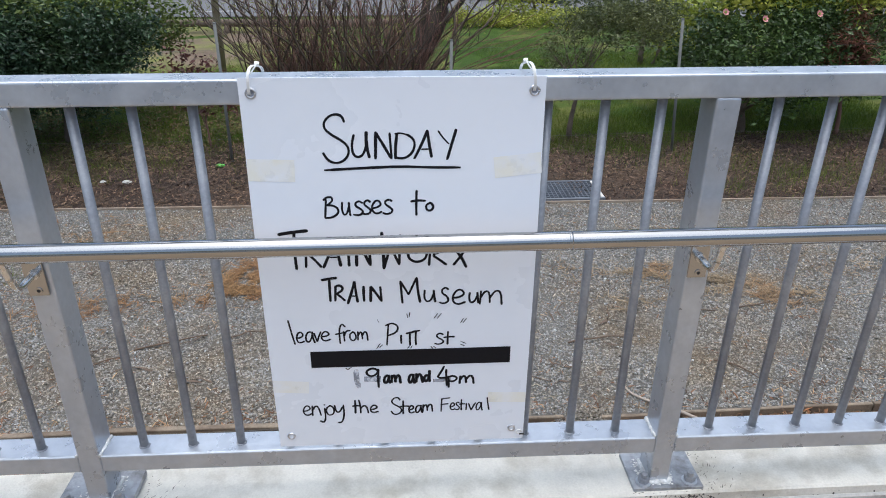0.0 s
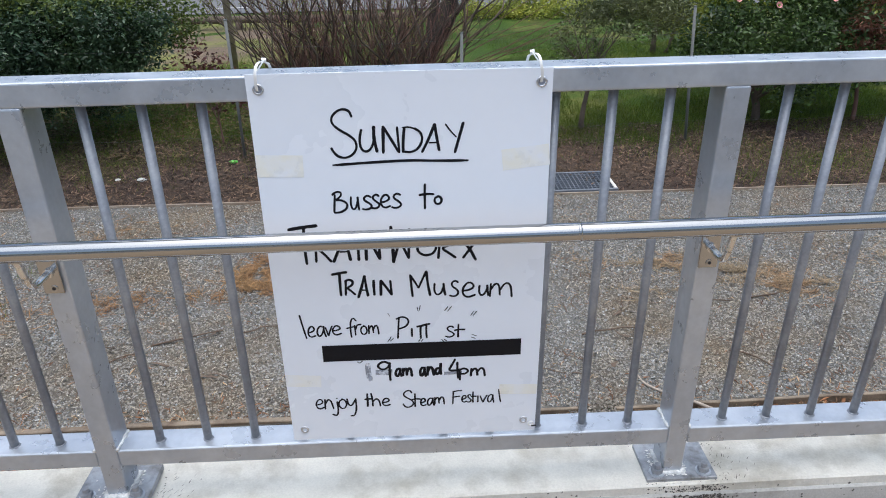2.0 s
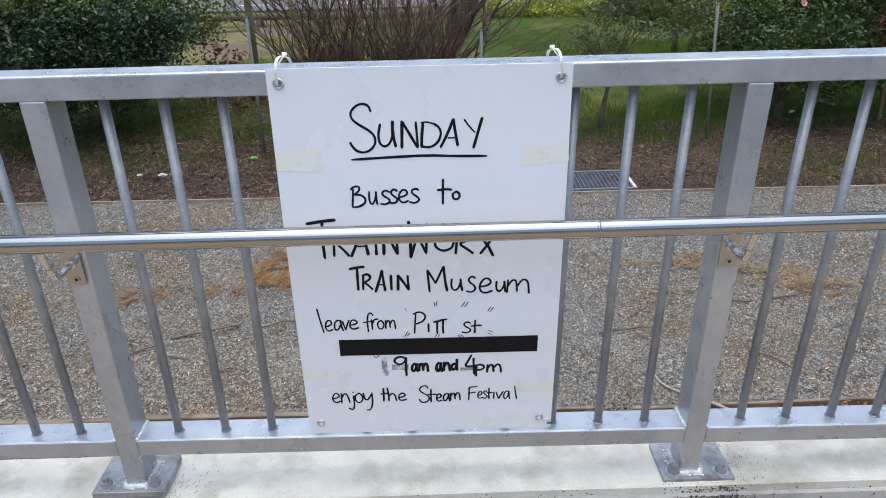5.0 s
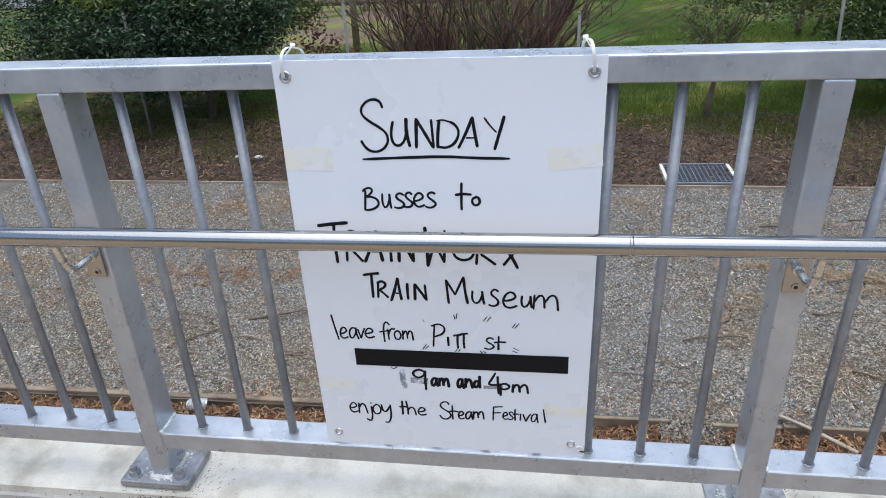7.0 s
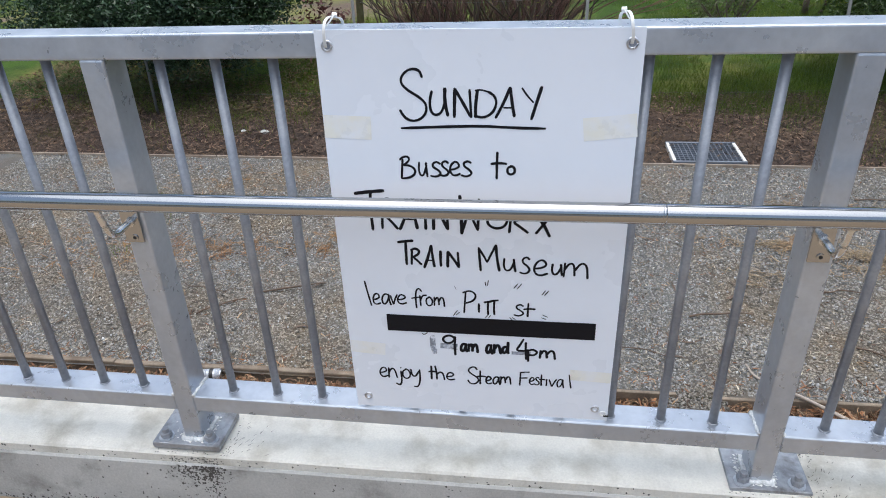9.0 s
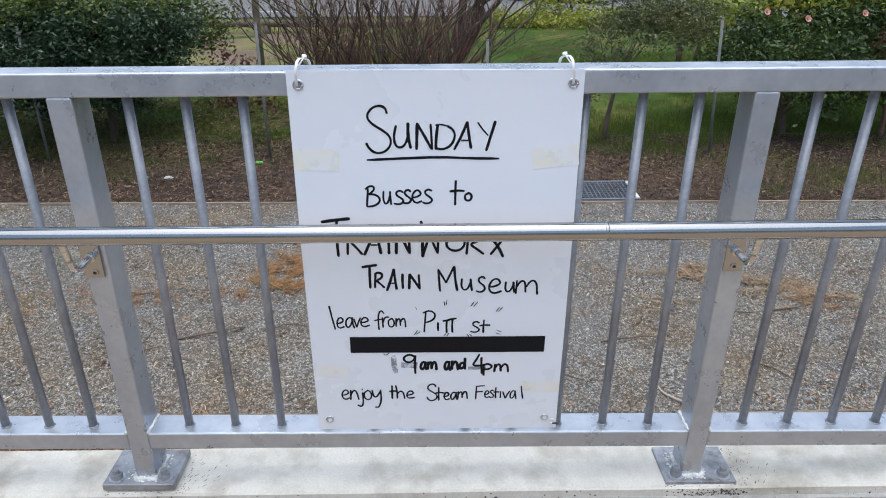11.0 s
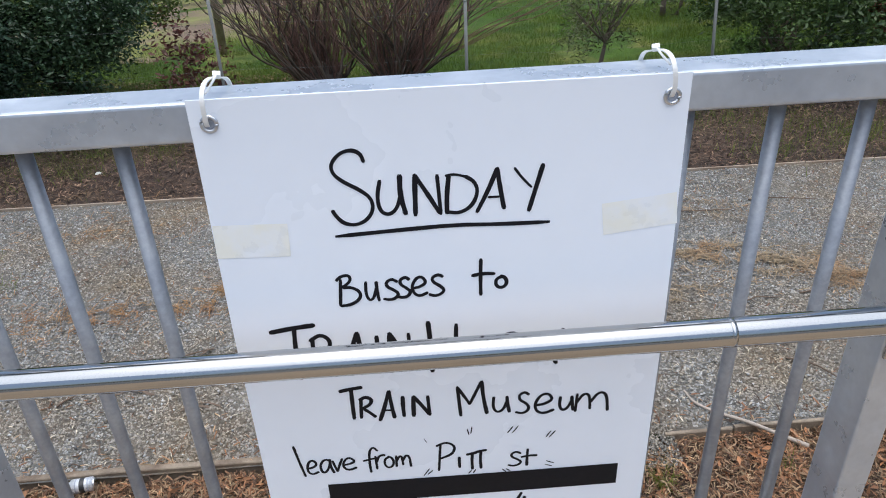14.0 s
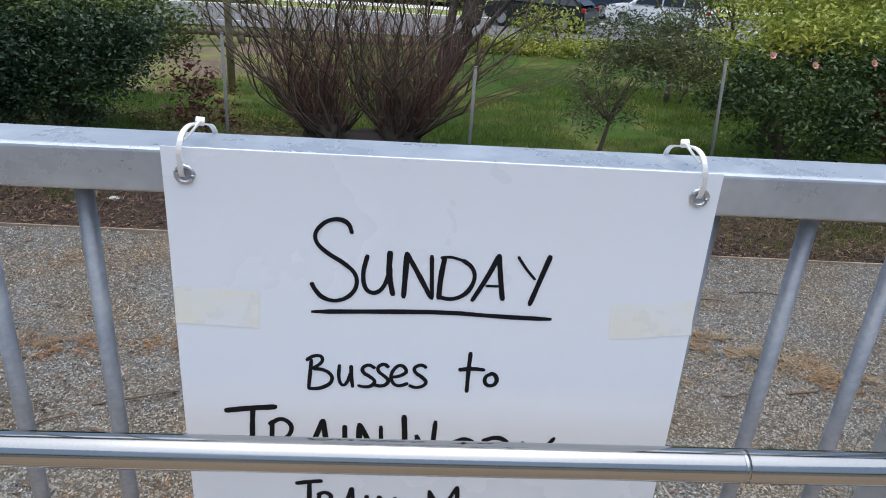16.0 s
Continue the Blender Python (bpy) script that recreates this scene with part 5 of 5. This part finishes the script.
def coppice():
    """Two stumps with brushes of fine reddish shoots, tall dark wavy stems and a few thick limbs."""
    t = thing("willow_coppice", "coppiced willow with dense reddish brown stems and sparse leaves", "tree")
    rr = random.Random(5)
    tips = []
    for sx, sy, lean in ((-1.12, 7.95, -0.30), (-0.22, 7.95, 0.30)):
        b = bmesh.new()
        bmesh.ops.create_icosphere(b, subdivisions=3, radius=1.0)
        for q in b.verts:
            k = 1 + 0.35 * noise.noise(q.co * 2.3 + Vector((sx, 0, 0)))
            q.co = Vector((q.co.x * 0.28 * k, q.co.y * 0.24 * k, q.co.z * 0.30 * k))
        b.transform(Matrix.Translation((sx, sy, GROUND + 0.10)))
        part("stump", b, STOOL_BARK, t, "dark gnarled stump", smooth=True)
        for fine, count, mat in ((True, 190, RED_STEM), (False, 52, DARK_STEM)):
            v, f = [], []
            for i in range(count):
                a = rr.uniform(0, 2 * math.pi)
                out = Vector((math.cos(a), math.sin(a) * 0.8, 0))
                p = Vector((sx, sy, GROUND + 0.14)) + out * rr.uniform(0.05, 0.27)
                slope = rr.uniform(0.05, 1.0) if fine else rr.uniform(0.15, 1.6)
                d = (out * slope + Vector((lean * rr.uniform(0.0, 1.7), 0, 0.95))).normalized()
                length = rr.uniform(0.7, 1.75) if fine else rr.uniform(1.9, 3.6)
                k, pts = (8, [p.copy()]) if fine else (14, [p.copy()])
                wob = 0.24 if fine else 0.46
                for j in range(k):
                    d = (d + Vector((rr.uniform(-wob, wob), rr.uniform(-wob, wob), 0.05 + 0.09 * slope))).normalized()
                    p = p + d * length / k
                    pts.append(p.copy())
                r0 = rr.uniform(0.0035, 0.0075) if fine else rr.uniform(0.009, 0.020)
                tube_rows(pts, [r0 * (1 - 0.7 * j / k) for j in range(k + 1)], 4 if fine else 5, v, f)
                if not fine:
                    tips += [pts[j] for j in (6, 8, 10, 12, 14) if rr.random() < 0.6]
                for _ in range(2 if fine else 6):
                    q = pts[rr.randint(3, k - 1)]
                    e = (d * 0.8 + Vector((rr.uniform(-0.7, 0.7), rr.uniform(-0.7, 0.7), rr.uniform(-0.1, 0.5)))).normalized()
                    h = e + Vector((rr.uniform(-0.3, 0.3), rr.uniform(-0.3, 0.3), 0.3))
                    tube_rows([q, q + e * 0.16, q + e * 0.16 + h * 0.2], [0.004, 0.003, 0.0015], 4, v, f)
            ob = rows_mesh("thicket", v, f, mat, t, "fine reddish brown shoots" if fine else "tall dark wavy stems", smooth=True)
            ob["kind"] = "stuff"
    b = bmesh.new()
    bmesh.ops.create_icosphere(b, subdivisions=3, radius=1.0)
    for q in b.verts:
        q.co = Vector((q.co.x * 0.52, q.co.y * 0.2, q.co.z * 0.17)) * (1 + 0.35 * noise.noise(q.co * 3.1))
    b.transform(Matrix.Translation((-0.67, 7.95, GROUND + 0.03)))
    part("root_mound", b, STOOL_BARK, t, "dark gnarled root between the stumps", smooth=True)
    limb = [(-0.20, 8.1, GROUND), (0.10, 8.15, -0.6), (0.48, 8.2, -0.05), (0.70, 8.3, 0.6), (0.85, 8.4, 2.0)]
    tube("limb", limb, 0.13, STOOL_BARK, t, sides=10, end=0.13)
    tube("limb", [(0.30, 8.15, -0.3), (0.70, 8.0, 0.2), (1.15, 8.0, 0.75), (1.6, 8.0, 1.6)], 0.04, STOOL_BARK, t, sides=8, end=0.02)
    tube("limb", [(0.22, 8.15, -0.4), (0.40, 8.3, 0.4), (0.5, 8.4, 1.2), (0.4, 8.4, 2.0)], 0.07, STOOL_BARK, t, sides=8, end=0.03)
    for k in range(10):
        x = rr.uniform(-0.1, 0.9)
        tube("limb", [(x * 0.4 + 0.1, 7.9, -0.8), (x + 0.35, 7.75, -0.5 + 0.1 * rr.random()), (x + 0.9, 7.6, -0.32 + 0.3 * rr.random()), (x + 1.15 + 0.5 * rr.random(), 7.55, -0.2 + 0.6 * rr.random())], 0.006, RED_STEM, t, sides=5, end=0.003)
    leaves("foliage", LEAF_OLIVE, [q for q in tips if q.z > -0.3], 12, 0.09, 0.024, t, "few narrow yellow green leaves", narrow=0.45)
    drape = [(rr.uniform(-2.7, -1.3), rr.uniform(7.6, 8.4), rr.uniform(0.15, 1.5)) for _ in range(110)]
    leaves("foliage", LEAF_OLIVE, drape, 14, 0.12, 0.030, t, "few narrow yellow green leaves", narrow=0.4)


coppice()


def bare_tree(x, y, seed, label, h=1.6, leaf=LEAF_MID, per=26):
    t = thing("tree", label, "tree")
    tips = branching("trunk", (x, y, GROUND), h, 0.75, 6, 0.055, TREE_BARK, t, 2, seed, 0.3)
    tips += branching("stem", (x + 0.25, y, GROUND), h, 0.75, 4, 0.045, TREE_BARK, t, 2, seed + 1, 0.3, (0.25, 0))
    leaves("crown", leaf, tips, per, 0.22, 0.05, t)


bare_tree(4.55, 11.8, 41, "thin dark stemmed tree with sparse leaves", 1.5)
bare_tree(5.9, 12.2, 44, "thin leaning tree with yellow green leaves", 1.7, LEAF_LIME, 40)
pole = thing("timber_pole", "weathered grey timber pole on the bank", "pole")
part("shaft", cyl(0.065, (-3.05, 10.9, GROUND - 0.1), (-3.0, 10.9, 2.6), 12, 0.055), TIMBER, pole, smooth=True)
pole = thing("street_pole", "slim white painted street pole", "pole")
part("shaft", cyl(0.09, (-8.7, 18.4, GROUND), (-8.7, 18.4, 5.0), 14, 0.07), WHITE_PAINT, pole, smooth=True)
part("base_flange", cyl(0.16, (-8.7, 18.4, GROUND), (-8.7, 18.4, GROUND + 0.05), 14), WHITE_PAINT, pole)

log = thing("log_rail", "low weathered log rail on short posts beside the road", "log rail")
tube("rail", [(x, 16.5, GROUND + 0.22 + 0.02 * math.sin(x)) for x in np.linspace(-9.5, 0.8, 14)], 0.09, TREE_BARK, log, sides=10, rounds=1)
for x in (-9, -6.6, -4.2, -1.8, 0.5):
    part("post", cyl(0.09, (x, 16.5, GROUND - 0.1), (x, 16.5, GROUND + 0.20), 12), TREE_BARK, log, smooth=True)


# ---- parked vehicles ----
def loft(profile, half, tuck, mat, name, parent, label="", bevel=0.05):
    """A body from a side outline, its top drawn in towards the middle."""
    b = bmesh.new()
    zs = [z for _, z in profile]
    lo, hi = min(zs), max(zs)
    sides = []
    for s in (-1, 1):
        sides.append([b.verts.new((x, s * (half - tuck * ((z - lo) / (hi - lo)) ** 1.6), z)) for x, z in profile])
    k = len(profile)
    for i in range(k):
        j = (i + 1) % k
        b.faces.new((sides[0][i], sides[0][j], sides[1][j], sides[1][i]))
    b.faces.new(sides[0][::-1])
    b.faces.new(sides[1])
    bmesh.ops.recalc_face_normals(b, faces=b.faces[:])
    bmesh.ops.bevel(b, geom=b.edges[:], offset=bevel, segments=2, affect="EDGES", clamp_overlap=True)
    return part(name, b, mat, parent, label, smooth=False)


def wheel(x, y, parent, r=0.33):
    w = part("wheel", cyl(r * 0.66, (x, y - 0.10, r), (x, y + 0.10, r), 20, bevel=0.01), ALLOY, parent, "alloy wheel")
    v, f = [], []
    tube_rows([Vector((x + (r - 0.07) * math.cos(a), y, r + (r - 0.07) * math.sin(a))) for a in np.linspace(0, 2 * math.pi, 25)], [0.085] * 25, 8, v, f)
    rows_mesh("tyre", v, f, RUBBER, w, "black tyre", smooth=True)


def car(label, paint, at, suv=0.0):
    t = thing("car", label, "car", "parked vehicles", at)
    h = 1.42 + 0.2 * suv
    loft([(-2.1, 0.35), (-2.15, 0.62), (-2.05, 0.88), (-1.2, 0.95), (1.7, 0.98), (2.08, 0.92), (2.14, 0.55), (2.05, 0.32), (1.7, 0.24), (-1.7, 0.24)], 0.88, 0.06, paint, "body", t)
    loft([(-1.25, 0.93), (-0.45, h - 0.03), (0.1, h), (1.2, h - 0.02), (1.75, h - 0.25), (1.98, 0.95)], 0.80, 0.17, paint, "cabin", t)
    g = 0.03
    part("windscreen", _pane([(-1.24, -0.66, 0.97), (-1.24, 0.66, 0.97), (-0.50, 0.58, h - 0.07), (-0.50, -0.58, h - 0.07)], (-0.02, 0, 0.03)), CAR_GLASS, t)
    part("rear_window", _pane([(1.96, 0.62, 1.02), (1.96, -0.62, 1.02), (1.74, -0.56, h - 0.27), (1.74, 0.56, h - 0.27)], (0.03, 0, 0.01)), CAR_GLASS, t)
    for s in (-1, 1):
        for a, b, c, d in ((-0.98, -0.36, 0.18, 0.18), (0.25, 0.25, 1.02, 1.02), (1.09, 1.09, 1.5, 1.8)):
            zt = h - 0.10 if b < 1.05 else h - 0.16
            part("side_window", _pane([(a, s * 0.80, 1.0), (d, s * 0.80, 1.0), (c, s * 0.665, zt), (b, s * 0.665, zt)], (0, s * 0.022, 0)), CAR_GLASS, t)
        part("headlight", box(-2.13, -1.88, s * 0.68 - 0.16, s * 0.68 + 0.16, 0.66, 0.80, 0.03), LENS_CLEAR, t, "clear headlight")
        part("tail_light", box(1.98, 2.13, s * 0.78 - 0.06, s * 0.78 + 0.06, 0.78, 0.94, 0.02), LENS_RED, t, "red tail light")
        part("mirror", box(-0.98, -0.84, s * 0.94 - 0.08, s * 0.94 + 0.08, 0.98, 1.10, 0.03), paint, t)
        for x in (-1.32, 1.30):
            wheel(x, s * 0.80, t)
    part("grille", box(-2.17, -2.12, -0.42, 0.42, 0.42, 0.74, 0.02), DARK, t, "dark grille")
    part("bumper", box(2.08, 2.17, -0.75, 0.75, 0.30, 0.50, 0.03), DARK, t, "dark rear bumper")


def _pane(corners, off):
    b = bmesh.new()
    f = b.faces.new([b.verts.new(Vector(c) + Vector(off)) for c in corners])
    r = bmesh.ops.extrude_face_region(b, geom=[f])
    for q in r["geom"]:
        if isinstance(q, bmesh.types.BMVert):
            q.co -= Vector(off) * 0.8
    bmesh.ops.recalc_face_normals(b, faces=b.faces[:])
    return b


FLOOR = GROUND + 0.024
car("dark glossy hatchback parked beyond the hedge", BLACK_PAINT, pose(4.1, 23.6, FLOOR, 0, 0, -33) @ Matrix.Scale(0.84, 4))
car("white sport utility car parked on asphalt", WHITE_PAINT, pose(8.7, 25.2, FLOOR, 0, 0, -33) @ Matrix.Scale(0.86, 4), 1.0)
car("dark blue car parked behind the others", NAVY_PAINT, pose(6.6, 29.6, FLOOR, 0, 0, -30))


def ute(at):
    t = thing("utility_truck", "white utility truck with an open tray at the far verge", "truck", "parked vehicles", at)
    loft([(0.2, 0.45), (0.2, 1.0), (0.55, 1.05), (1.0, 1.62), (1.9, 1.66), (2.05, 1.05), (2.05, 0.45)][::-1], 0.85, 0.14, WHITE_PAINT, "cabin", t)
    loft([(-0.95, 0.45), (-0.98, 0.8), (-0.7, 0.98), (0.3, 1.06), (0.3, 0.45)][::-1], 0.84, 0.06, WHITE_PAINT, "bonnet", t)
    part("tray", box(2.12, 4.5, -0.92, 0.92, 0.72, 0.82, 0.01), ALLOY, t, "flat metal tray")
    for y in (-0.92, 0.90):
        part("tray_side", box(2.12, 4.5, y, y + 0.025, 0.82, 1.08, 0.005), GRATE_STEEL, t)
    part("headboard", box(2.12, 2.16, -0.9, 0.9, 0.82, 1.6, 0.005), GRATE_STEEL, t)
    for s in (-1, 1):
        part("side_window", _pane([(0.75, s * 0.83, 1.1), (1.85, s * 0.83, 1.1), (1.78, s * 0.72, 1.55), (1.05, s * 0.72, 1.55)], (0, s * 0.02, 0)), CAR_GLASS, t)
        for x in (-0.3, 3.3):
            wheel(x, s * 0.78, t, 0.36)
    part("windscreen", _pane([(0.58, -0.7, 1.08), (0.58, 0.7, 1.08), (0.98, 0.62, 1.58), (0.98, -0.62, 1.58)], (-0.03, 0, 0.02)), CAR_GLASS, t)


ute(pose(-6.75, 27.3, GROUND + 0.016, 0, 0, 180) @ Matrix.Scale(0.8, 4))
tub = tagged(part("storage_tub", box(-10.2, -9.75, 27.1, 27.6, GROUND + 0.673, GROUND + 1.08, 0.04), BLUE_PLASTIC), "bright blue plastic tub on the truck tray", "tub")

# ---- far side of the road ----
for i, (x, y, s, h) in enumerate(((-22, 44, 4.2, 3.0), (-12, 46, 4.0, 2.6), (-3, 43, 3.2, 2.2), (2.5, 47, 3.6, 3.0), (17, 48, 4.5, 3.0), (27, 46, 4.5, 3.2), (-34, 46, 5, 3.5), (38, 50, 5, 3.5))):
    t = thing("tree", "broad green tree beyond the road", "tree", "far trees")
    branching("trunk", (x, y, GROUND), 2.2, 0.8, 6, 0.18, TREE_BARK, t, 2, 60 + i)
    leaves("crown", LEAF_MID if i % 2 else LEAF_DARK, lumpy(x, y, h - 0.4, s, s * 0.7, h * 0.85, 110, 70 + i), 45, 0.5, 0.2, t)
for i in range(9):
    x = -16 + 2.6 * i
    t = thing("hedge", "clipped dark green hedge plant behind the footpath", "hedge", "far hedge")
    branching("trunk", (x, 33.4, GROUND), 0.3, 0.8, 5, 0.04, TREE_BARK, t, 1, 90 + i)
    leaves("crown", LEAF_DARK if i % 3 else LEAF_LIME, lumpy(x, 33.4, GROUND + 0.45, 1.2, 0.5, 0.5, 30, 100 + i), 50, 0.2, 0.09, t)
house = thing("house", "cream rendered house with a brown tiled roof", "house")
part("wall", box(6, 15, 62, 70, GROUND, 2.2), HOUSE_WALL, house)
b = bmesh.new()
pts = [b.verts.new(c) for c in ((5.5, 61.5, 2.2), (15.5, 61.5, 2.2), (15.5, 70.5, 2.2), (5.5, 70.5, 2.2), (8.5, 66, 4.4), (12.5, 66, 4.4))]
for ids in ((0, 1, 5, 4), (1, 2, 5), (2, 3, 4, 5), (3, 0, 4), (3, 2, 1, 0)):
    b.faces.new([pts[i] for i in ids])
part("roof", b, ROOF, house)
for x in (7.2, 11.5):
    w = part("window", box(x, x + 1.8, 61.9, 62.05, 0.2, 1.5), WHITE_PAINT, house)
    part("pane", box(x + 0.08, x + 1.72, 61.88, 61.95, 0.28, 1.42), CAR_GLASS, w)
